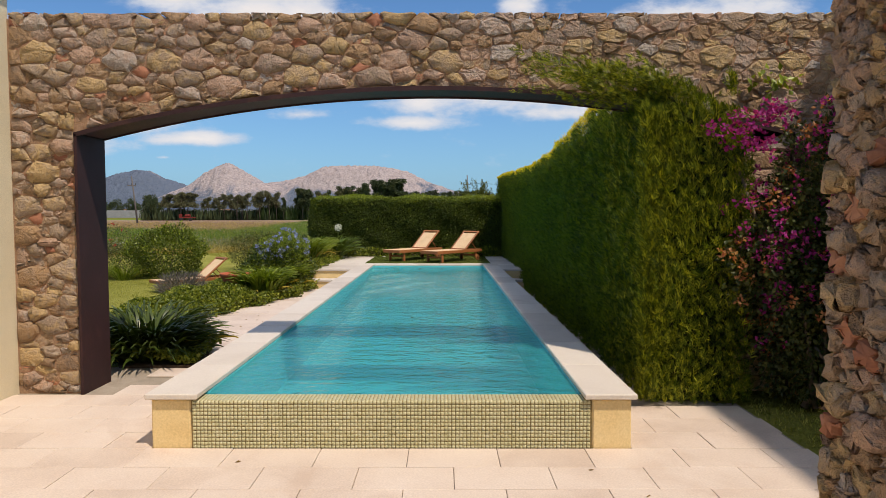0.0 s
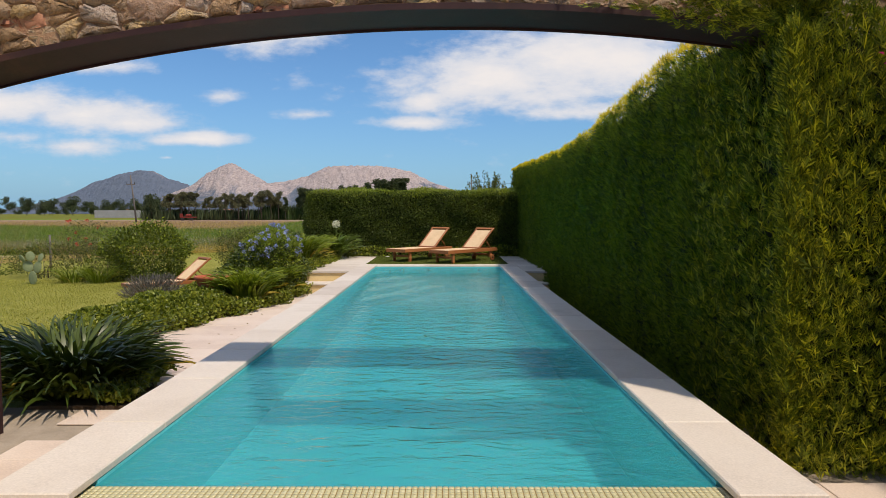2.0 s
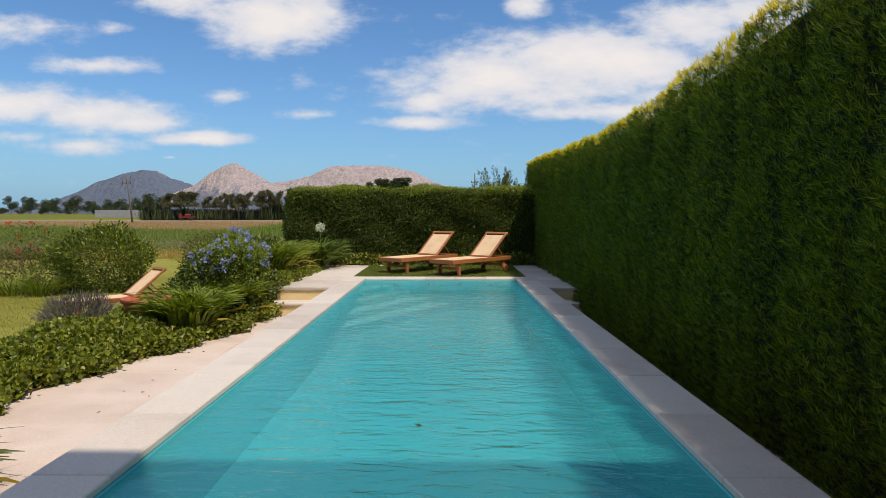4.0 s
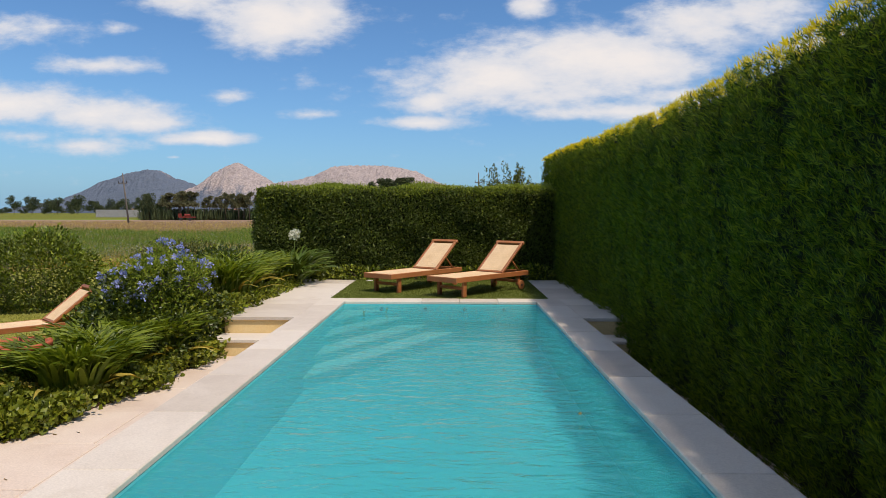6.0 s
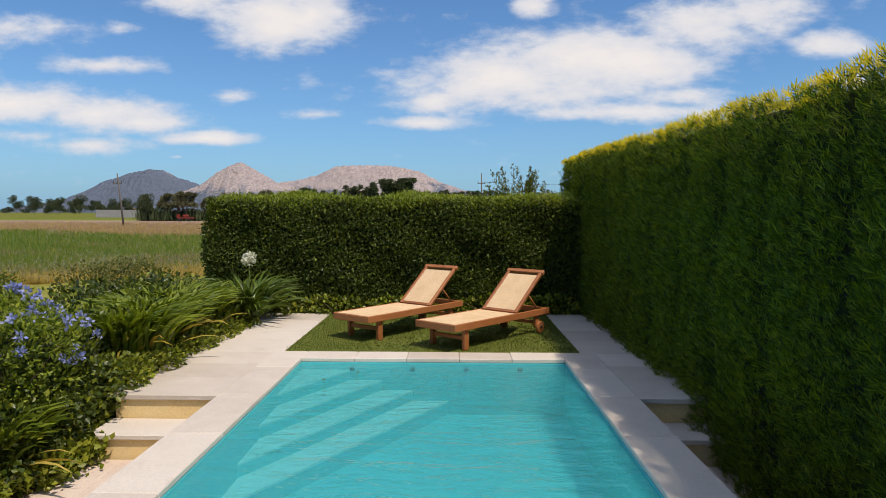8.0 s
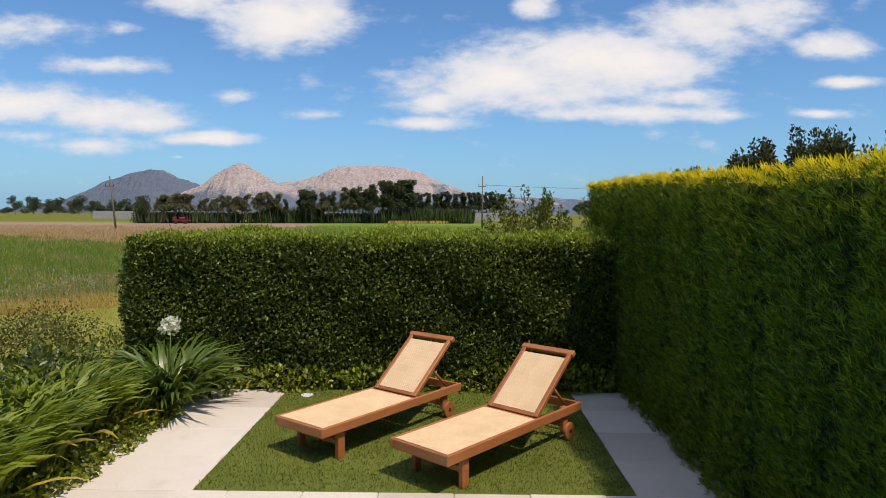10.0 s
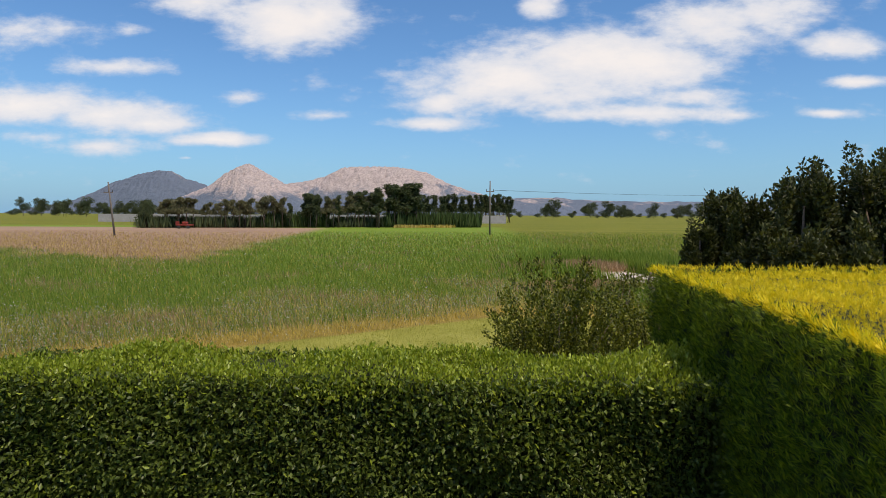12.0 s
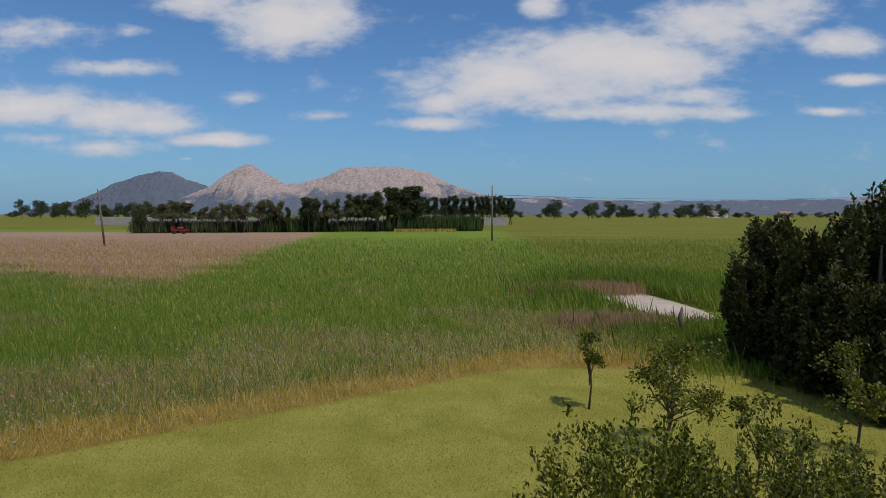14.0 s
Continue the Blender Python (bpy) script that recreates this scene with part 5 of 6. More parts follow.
# loose cypress shoots reaching over the arch and out of the hedge's end
def loose_shoots():
    h = thing("cypress_shoots", (2.3, 6.1, 2.5), "loose yellow-green cypress shoots reaching over the arch", "hedge growth")
    Ps, Ds = [], []
    for k in range(46):
        x0, z0 = rng.uniform(1.55, 2.5), rng.uniform(2.80, 3.08)
        ln = rng.uniform(0.35, 0.7) * (1.6 if k < 14 else 1.0)
        dirv = np.array((-1.0, -0.08, rng.uniform(0.0, 0.25))) if k < 32 else np.array((rng.uniform(-0.9, -0.2), -0.3, 0.5))
        if k >= 32:
            x0, z0, ln = x0 + 0.35, z0 - 0.12, ln * 0.4
        m = 64
        f = rng.random(m)
        base = np.array((x0, rng.uniform(6.1, 6.42), z0))
        Ps.append(base + np.outer(f * ln, dirv) + np.stack([np.zeros(m), np.zeros(m), 0.12 * f * f * ln], 1) + rng.normal(0, 0.022, (m, 3)))
        Ds.append(dirv + rng.normal(0, 0.4, (m, 3)) + [[0, 0, 0.25]])
    P, D = np.concatenate(Ps), np.concatenate(Ds)
    V, F = plume_arrays(P - [[2.3, 6.1, 2.5]], D, rng.uniform(0.05, 0.12, len(P)))
    mesh_np("foliage", V, F, M_CYPRESS_LIT, h)
    # feathery shoots off the hedge's end and near corner, coloured as if sunlit
    n = 6500
    x = 1.86 + 1.0 * rng.random(n) ** 3.2
    P = np.stack([x, np.where(rng.random(n) < 0.8, rng.normal(6.10, 0.04, n), rng.uniform(6.1, 7.6, n)), rng.uniform(0.03, 2.75, n)], 1)
    P[:, 0] = np.where(P[:, 1] > 6.3, rng.normal(1.92, 0.03, n), P[:, 0])
    V, F = plume_arrays(P - [[2.3, 6.1, 2.5]], rng.normal(0, 0.28, P.shape) + [[-0.3, -0.45, 1.0]], rng.uniform(0.06, 0.15, n))
    mesh_np("end_growth", V, F, M_CYPRESS_LIT, h)


loose_shoots()
V, F = leaf_arrays(np.array((0, 0, 0.0)) + rng.normal(0, (0.14, 0.03, 0.06), (40, 3)), rng.normal(0, 1, (40, 3)), rng.uniform(0.06, 0.1, 40), 0.05)
weed = thing("wall_weed", (3.25, 6.44, 3.08), "small bright green weed growing from the wall", "weed")
mesh_np("foliage", V, F, M_LAUREL_TIP, weed)


# ---- trees and fields ----
def tree(name, at, height, crown, n, mat, label, leaf=(0.06, 0.1), trunk=0.06, bare=0.3, limbs=6, seed=1.0, fill=0.5, clumps=9, category="tree", columns=False, lean=0.0):
    """Tapered trunk, limbs, and a crown of leaf clumps with gaps."""
    h = thing(name, at, label, category)
    top = height * 0.8
    part("trunk", tube(bmesh.new(), [(0, 0, -0.05), (0.03 * height + lean * 0.3, 0.01, height * 0.3), (lean * 0.7, 0.02 * height, height * 0.6), (lean, 0, top)], [trunk, trunk * 0.8, trunk * 0.5, trunk * 0.2], 7), M_BARK, h)
    Ps, Ds = [], []
    for k in range(clumps):
        a = 2 * math.pi * (k * 0.618 + rng.random() * 0.2)
        q = rng.uniform(0.3, 0.95) if k else 0.0
        zc = height * (bare + (1 - bare) * ((0.08 if columns else 0.25) + (0.80 if columns else 0.65) * ((k * 0.37 + rng.random() * 0.3) % 1.0)))
        shrink = 1.0 - (0.5 if columns else 0.45) * max(0.0, (zc / height - bare) / (1 - bare)) ** 1.5
        c = np.array((q * crown * math.cos(a) * shrink + lean * zc / height, q * crown * math.sin(a) * shrink, zc))
        if k < limbs:
            z0 = height * rng.uniform(0.22, 0.55)
            part("limb", tube(bmesh.new(), [(lean * z0 / height, 0, z0), tuple((c * [0.5, 0.5, 1]) * [1, 1, 0] + np.array((0, 0, z0 + (c[2] - z0) * 0.45))), tuple(c)], [trunk * 0.5, trunk * 0.35, trunk * 0.12], 6), M_BARK, h)
        r = crown * (rng.uniform(0.11, 0.22) if columns else rng.uniform(0.13, 0.26) if crown < 1.2 else rng.uniform(0.34, 0.55))
        rz = r * (3.3 if columns else 0.85)
        P, d = cloud(c, (r, r, rz), n // clumps, fill, seed + k, height * bare * 0.6)
        Ps.append(P)
        Ds.append(d)
    P, d = np.concatenate(Ps), np.concatenate(Ds)
    L = rng.uniform(*leaf, len(P))
    V, F = leaf_arrays(P, d * 0.6 + rng.normal(0, 0.6, P.shape) + ([[0, 0, 0.6]] if columns else [[0, 0, 0.0]]), L, L * 0.55)
    mesh_np("crown", V, F, mat, h)
    return h


# bushes and young fruit trees behind the hedge
def shoot_bush(at, height, spread, stems, mat, label, leaf=(0.035, 0.068)):
    """A loose bush of many rising stems with leaves set along them."""
    h = thing("bush", at, label, "bush")
    Ps, Ds = [], []
    for k in range(stems):
        a, q = rng.uniform(0, 2 * math.pi), spread * math.sqrt(rng.random())
        tip = np.array((q * math.cos(a), q * math.sin(a), height * rng.uniform(0.55, 1.0) * (1 - 0.25 * (q / spread) ** 2)))
        mid = tip * [0.45, 0.45, 0.55] + rng.normal(0, 0.08, 3)
        if k < 26:
            part("stem", tube(bmesh.new(), [(0.1 * math.cos(a), 0.1 * math.sin(a), -0.03), tuple(mid), tuple(tip)], [0.016, 0.010, 0.004], 5), M_BARK, h)
        m = 190
        f = (0.15 + 0.85 * rng.random(m) ** 0.65)[:, None]
        line = (1 - f) ** 2 * np.array([[0.1 * math.cos(a), 0.1 * math.sin(a), 0]]) + 2 * f * (1 - f) * mid + f * f * tip
        Ps.append(line + rng.normal(0, 0.085, (m, 3)) * (1.25 - f))
        Ds.append(rng.normal(0, 0.7, (m, 3)) + (tip - mid) * 0.8)
    P, D = np.concatenate(Ps), np.concatenate(Ds)
    L = rng.uniform(*leaf, len(P))
    V, F = leaf_arrays(P, D, L, L * 0.5)
    mesh_np("foliage", V, F, mat, h)


shoot_bush((1.2, 25.0, -0.02), 3.3, 1.05, 200, M_FRUIT, "tall loose green bush behind the hedge")
shoot_bush((2.75, 25.5, -0.02), 3.0, 1.0, 150, M_FRUIT, "loose green bush growing beside the tall hedge")
shoot_bush((4.1, 26.8, -0.02), 2.2, 1.1, 130, M_OLIVE, "low spreading bush behind the hedge")
tree("fruit_tree", (2.83, 35.3, 0), 1.9, 0.5, 1100, M_FRUIT, "slim young fruit tree on the mown grass", (0.06, 0.10), 0.032, 0.36, 7, 3.0, 0.9, 18)
tree("fruit_tree", (3.75, 32.5, 0), 2.2, 1.15, 2600, M_FRUIT, "young fruit tree with open crooked limbs", (0.06, 0.10), 0.045, 0.22, 14, 4.0, 0.95, 34, lean=0.35)
tree("fruit_tree", (4.75, 30.6, 0), 1.7, 0.6, 900, M_FRUIT, "small sparse fruit tree on the grass", (0.06, 0.10), 0.026, 0.2, 9, 6.0, 0.9, 16)
tree("fruit_tree", (7.6, 32.6, 0), 2.2, 0.95, 1400, M_FRUIT, "sparse fruit tree with pale bare limbs", (0.06, 0.10), 0.034, 0.15, 14, 7.0, 0.9, 20)
for k, (x, y, hh, r) in enumerate(((8.7, 40.0, 3.4, 0.8), (9.3, 38.2, 4.5, 1.0), (10.4, 36.3, 4.9, 1.25), (11.6, 38.6, 5.6, 1.3), (12.6, 36.2, 5.4, 1.4), (10.0, 41.0, 4.6, 1.1), (14.2, 38.8, 6.0, 1.6), (9.6, 34.7, 3.0, 1.1), (11.4, 34.2, 3.6, 1.3), (13.6, 34.5, 4.6, 1.4), (16.0, 37.0, 6.2, 1.6), (10.2, 39.3, 3.6, 1.2), (11.2, 36.9, 4.2, 1.2), (12.3, 39.6, 5.0, 1.3), (10.6, 34.2, 2.6, 1.1), (13.2, 37.6, 5.2, 1.2), (9.4, 36.4, 3.2, 0.9), (12.4, 34.0, 3.4, 1.2))):
    tree("cypress_tree", (x, y, -0.02), hh, r, 11000, M_TREE, "dark wind-blown evergreen tree with a ragged top", (0.10, 0.20), 0.12, 0.0, 4, k * 1.3, 0.7, 50, columns=True, lean=rng.uniform(-0.5, 0.2))

# grasses: the mown edge runs slantwise across the meadow
def past_edge(x, y):
    return np.maximum(y - 38.35 - 0.777 * x, y - 39.4)


def grass():
    h = thing("meadow_grass", (0, 45, 0), "tall uneven meadow grass, green with dry and brown patches", "grass", kind="stuff")
    n = 520000
    y = 29 + 120 * rng.random(n) ** 1.9
    x = -(y - 4) * 0.74 + rng.random(n) * ((y - 4) * 0.74 + (y - 17.5) * 0.74 + 1.5)
    thin = rng.random(n) < np.clip(1.4 - y / 110, 0, 1)
    x, y = x[thin], y[thin]
    n = len(x)
    e = past_edge(x, y)
    wob = np.sin(x * 0.55 + 1.3 * np.sin(y * 0.4)) + np.sin(y * 0.8 + x * 0.23) + 0.8 * np.sin(x * 1.9 - y * 1.3)
    keep = (e > 0.06 * wob)
    pond = (np.abs(x - 9.4 + (y - 53) * 0.22) < 2.0) & (y > 46.5) & (y < 60.5)
    keep &= ~pond
    x, y, e, wob = x[keep], y[keep], e[keep], wob[keep]
    n = len(x)
    far = np.clip((y - 30) / 60, 0, 2)
    pick = rng.random(n)
    dry = (e < 1.7 + 0.4 * wob) & (pick < 0.85)
    crop = (y + 0.65 * x > 48 + 2 * wob) & (x + 0.119 * (y - 74) < -21 + wob)
    weedy = (e < 11 + 3.5 * wob) & ~dry
    kinds = np.where(crop, np.where(pick < 0.6, 2, 1), np.where(dry, 1, np.where(weedy, np.where(pick < 0.42, 0, np.where(pick < 0.55, 1, np.where(pick < 0.68, 2, 3))), np.where(pick < 0.86, 0, np.where(pick < 0.93, 1, 3)))))
    patch = (wob > 1.55) & ~crop & (e > 3)
    kinds = np.where(patch & (pick > 0.5), 2, kinds)
    hgt = np.where(e < 2.0, 0.34, 0.40) * rng.uniform(0.5, 1.25, n) * np.clip(0.8 + e * 0.25, 0.8, 1.2)
    hgt = np.where(crop, 0.28, hgt)
    P = np.stack([x, y, np.full(n, -0.04)], 1)
    D = np.stack([rng.normal(-0.12, 0.38, n), rng.normal(0, 0.38, n), np.ones(n)], 1)
    for k, (mat, name) in enumerate(((M_GRASS, "green_blades"), (M_HAY, "dry_blades"), (M_BROWN, "seed_heads"), (M_SILVER, "grey_weeds"))):
        s = kinds == k
        if k == 3:
            q = P[s] + np.stack([np.zeros(s.sum()), np.zeros(s.sum()), hgt[s] * rng.uniform(0.3, 1.0, s.sum())], 1)
            V, F = leaf_arrays(q - [[0, 45, 0]], rng.normal(size=q.shape), 0.05 + 0.06 * far[s], 0.04 + 0.05 * far[s])
        else:
            V, F = leaf_arrays(P[s] - [[0, 45, 0]], D[s], hgt[s], (0.012 + 0.026 * far[s]) * rng.uniform(0.7, 1.4, s.sum()))
        tagged(mesh_np(name, V, F, mat, h), kind="stuff")
    # a brown patch and a strip of tall fresh grass before the ditch
    n = 5200
    for cx, cy, sx, sy, mat, name, lo, hi in ((6.3, 47.0, 1.1, 0.8, M_BROWN, "brown_patch", 0.4, 0.7), (8.6, 44.9, 1.4, 0.8, M_GRASS, "fresh_grass", 0.35, 0.65), (7.2, 58.5, 1.6, 0.8, M_BROWN, "brown_patch", 0.5, 0.9), (11.0, 44.0, 1.5, 1.2, M_GRASS, "fresh_grass", 0.5, 0.95), (8.5, 40.8, 1.2, 1.2, M_GRASS, "fresh_grass", 0.3, 0.6)):
        x, y = rng.normal(cx, sx, n), rng.normal(cy, sy, n)
        P = np.stack([x, y, np.full(n, -0.05)], 1)
        V, F = leaf_arrays(P - [[0, 45, 0]], np.stack([rng.normal(-0.15, 0.3, n), rng.normal(0, 0.3, n), np.ones(n)], 1), rng.uniform(lo, hi, n), 0.04)
        tagged(mesh_np(name, V, F, mat, h), kind="stuff")
    # reeds round the dry ditch
    n = 9000
    x, y = rng.normal(10.5, 3.4, n), rng.normal(58, 5.5, n)
    pond = (np.abs(x - 9.4 + (y - 53) * 0.22) < 2.2) & (y > 45.5) & (y < 61.0)
    x, y = x[~pond], y[~pond]
    P = np.stack([x, y, np.full(len(x), -0.05)], 1)
    V, F = leaf_arrays(P - [[0, 45, 0]], np.stack([rng.normal(-0.2, 0.25, len(x)), rng.normal(0, 0.25, len(x)), np.ones(len(x))], 1), rng.uniform(0.6, 1.3, len(x)), 0.07)
    tagged(mesh_np("reeds", V, F, M_GRASS, h), kind="stuff")


grass()


def lawn_blades():
    h = thing("lawn_grass", (0, 30, 0), "short mown lawn, yellow-green and slightly dry", "lawn", kind="stuff")
    n = 150000
    y = rng.uniform(23, 40, n)
    x = rng.uniform(-1, 1, n) * ((y - 17.5) * 0.74 + 2)
    s = past_edge(x, y) < 0.2
    x, y = x[s], y[s]
    n2 = 34000
    x = np.concatenate([x, rng.uniform(-14, -5.2, n2), rng.uniform(2.85, 5.2, 5000)])
    y = np.concatenate([y, rng.uniform(10, 21, n2), rng.uniform(3.0, 6.3, 5000)])
    P = np.stack([x, y - 30, -0.035 - garden_dip(x, y)], 1)
    V, F = leaf_arrays(P, rng.normal(0, 0.5, P.shape) + [[0, 0, 1.0]], rng.uniform(0.03, 0.06, len(x)), 0.012)
    tagged(mesh_np("blades", V, F, M_LAWN, h), kind="stuff")


M_LAWN = leafy("mown grass", (0.20, 0.22, 0.034), (0.33, 0.335, 0.062), (0.49, 0.47, 0.13), 0.7, 0.3, 0.2, 0.8)
lawn_blades()

# dry ditch bed, stump and planks
bm = slab([(6.4, 59.2), (6.9, 55.8), (7.9, 52.0), (9.0, 49.8), (10.4, 47.7), (11.2, 48.6), (11.4, 51.5), (11.1, 54.5), (10.5, 58.0), (10.2, 60.5), (8.4, 60.0)][::-1], -0.2, 0.02)
tagged(part("dry_ditch", bm, surface("pale dried mud", [(0.2, (0.34, 0.29, 0.24)), (0.6, (0.50, 0.44, 0.37)), (0.9, (0.58, 0.52, 0.45))], 0.6, 0.9, 0.5, 6)), "pale dried mud bed of a ditch in the meadow", "ditch", kind="structure")
bm = slab([(11.0, 46.6), (11.9, 45.9), (12.5, 46.4), (11.9, 48.3), (11.2, 48.0)][::-1], -0.2, 0.01)
tagged(part("dry_ditch", bm, M_CONCRETE), "pale dried mud patch in the meadow", "ditch", kind="structure")
st = thing("stump", (7.95, 44.2, 0), "dead grey tree stump standing in the meadow", "stump")
part("trunk", tube(bmesh.new(), [(0, 0, -0.05), (0.06, 0, 0.4), (-0.05, 0, 0.8), (0.03, 0, 1.2)], [0.13, 0.10, 0.09, 0.04], 7), M_BARK, st)
pl = thing("plank", (9.3, 41.5, 0), "weathered pale plank leaning in the grass", "plank")
part("board", boxed((-0.06, -1.1, 0.02), (0.06, 1.1, 0.06), 0.005, pose(0, 0, 0.25, 12, 0, 12)), M_POLE, pl)


# overhead line poles
def pole(at, height, lean, label):
    h = thing("utility_pole", at, label, "utility pole")
    part("mast", tube(bmesh.new(), [(0, 0, -0.2), (lean * 0.5, 0, height * 0.5), (lean, 0, height)], [0.17, 0.14, 0.10], 8), M_POLE, h)
    part("cross_arm", boxed((lean - 0.75, -0.07, height * 0.80), (lean + 0.75, 0.07, height * 0.80 + 0.14), 0.01), M_POLE, h)
    for dx in (-0.68, 0.0, 0.68):
        part("insulator", tube(bmesh.new(), [(lean + dx, 0, height * 0.80 + 0.14), (lean + dx, 0, height * 0.80 + 0.5)], [0.06, 0.045], 6), M_DARK, h)
    return h


pole((5.1, 139.0, -0.2), 10.1, 0.0, "straight wooden utility pole with a cross arm in the fields")
pole((-55.2, 118.6, -0.2), 8.7, -0.9, "slightly leaning wooden utility pole in the brown field")
wires = thing("overhead_wire", (5.1, 139, 8.0), "thin overhead wires running off the pole", "wire")
for k in (0.0, 0.68):
    pts = [(k + 75 * f, 20 * f, 0.2 - 0.9 * 4 * f * (1 - f) * 0.6) for f in np.linspace(0, 1, 9)]
    part("wire", tube(bmesh.new(), pts, [0.02] * 9, 4), M_DARK, wires)


# tree belts across the plain
def far_tree(kind, k, height, crown, mat, n=520, leaf=(0.5, 1.0), label="", bare=0.12, columns=False, fill=0.5):
    return tree(kind, (0, 0, -50 - k), height, crown, n, mat, label, leaf, 0.16, bare, 3, k * 2.1, fill, 9, columns=columns)


poplars = [far_tree("poplar", k, 10.0, 1.5, m, 1900, (0.25, 0.5), "slim poplar in a row across the fields", b, False, 0.8) for k, (m, b) in enumerate(((M_FARBROWN, 0.30), (M_FARTREE, 0.26), (M_FARBROWN, 0.36)))]
broad = [far_tree("broadleaf_tree", 5 + k, 12.0, 5.0, M_FARTREE, 1500, (0.55, 1.1), "dark rounded broadleaf tree on the plain", 0.1, False, 0.6) for k in range(3)]


def plant_row(models, points, hmin, hmax, base_h, group, wide=1.0):
    for j, (x, y) in enumerate(points):
        s = rng.uniform(hmin, hmax) / base_h
        m = Matrix.LocRotScale((x, y, -0.25), Euler((0, 0, rng.uniform(0, 6.28))), (s * wide * rng.uniform(0.85, 1.2), s * wide * rng.uniform(0.85, 1.2), s))
        tagged(copy_thing(models[j % len(models)], m), group=group)


# groups of the poplar row: from x to x, y, count, heights, models, breadth
for xa, xb, yr, n, h0, h1, models, wide in (
        (-84.5, -80.5, 184, 3, 5.8, 6.6, broad, 0.55), (-79.0, -70.5, 187, 9, 8.4, 9.3, poplars[:1], 1.25), (-69.0, -66.0, 190, 3, 6.4, 7.2, poplars[2:], 0.9),
        (-64.8, -56.0, 191, 10, 7.6, 8.6, poplars[::2], 0.95), (-55.5, -48.5, 194, 8, 8.2, 9.2, poplars[::2], 0.95), (-47.8, -46.0, 196, 2, 6.6, 7.4, poplars[1:2], 0.9),
        (-44.0, -39.2, 197, 6, 8.8, 9.8, poplars[1:2], 1.1), (-38.5, -34.0, 199, 5, 8.6, 9.6, poplars[:2], 1.05), (-32.5, -22.5, 202, 12, 10.0, 11.3, poplars[:2], 1.1),
        (-21.5, -13.0, 206, 9, 11.0, 13.0, poplars[1:2], 1.35)):
    plant_row(models, [(xa + (xb - xa) * (k + 0.5) / n + rng.normal(0, 0.4), yr + rng.normal(0, 1.5)) for k in range(n)], h0, h1, 10.0, "poplar row", wide)
plant_row(poplars[1:2], [(-20 + 1.9 * k + rng.normal(0, 0.5), 330 + rng.normal(0, 3)) for k in range(24)], 12.5, 14.0, 10.0, "dark belt of trees", 1.1)
plant_row(broad, [(-475 + 7.5 * k + rng.normal(0, 3), 720 + rng.normal(0, 20)) for k in range(22)] + [(-520, 700), (-535, 705)], 13.0, 21.0, 12.0, "trees on the plain", 0.9)
plant_row(broad, [(x, 700 + rng.normal(0, 15)) for x in (88, 96, 128, 140, 146, 166, 173, 196, 226, 238, 246, 257, 265, 395, 403, 412, 425, 433)], 14.0, 21.0, 12.0, "trees on the plain", 0.95)
plant_row(broad, [(x + rng.normal(0, 4), 820 + rng.normal(0, 15)) for x in range(-560, 640, 13)], 5.0, 9.0, 12.0, "low belt on the plain", 1.6)
for o in poplars + broad:
    for c in (o, *o.children_recursive):
        bpy.data.objects.remove(c)

# undergrowth below the poplars, and giant cane
def belt(name, x0, y0, x1, y1, n, hgt, mat, label, width=0.3, deep=2.0):
    h = thing(name, ((x0 + x1) / 2, (y0 + y1) / 2, 0), label, "cane belt" if "cane" in name else "undergrowth", kind="stuff")
    f = rng.random(n)
    P = np.stack([x0 + (x1 - x0) * f, y0 + (y1 - y0) * f + rng.normal(0, deep, n), -0.25 + 0 * f], 1)
    V, F = leaf_arrays(P - [[(x0 + x1) / 2, (y0 + y1) / 2, 0]], rng.normal(0, 0.12, P.shape) + [[0, 0, 1.0]], hgt * rng.uniform(0.5, 1.1, n), width)
    mesh_np("blades", V, F, mat, h)


belt("undergrowth", -84, 185, -20, 210, 9000, 3.3, M_FARTREE, "dark undergrowth below the poplars", 0.35)
belt("cane_belt", -22, 206, 5.5, 212, 3600, 4.6, M_REED, "tall green cane standing along the field", 0.4)
belt("cane_belt", -54, 194, -38, 199, 1200, 4.6, M_REED, "tall green cane in front of the poplars", 0.4, 0.8)
belt("hay_bank", -19, 200, -2, 207, 900, 1.0, M_HAY, "low dry bank at the field's end", 0.5)

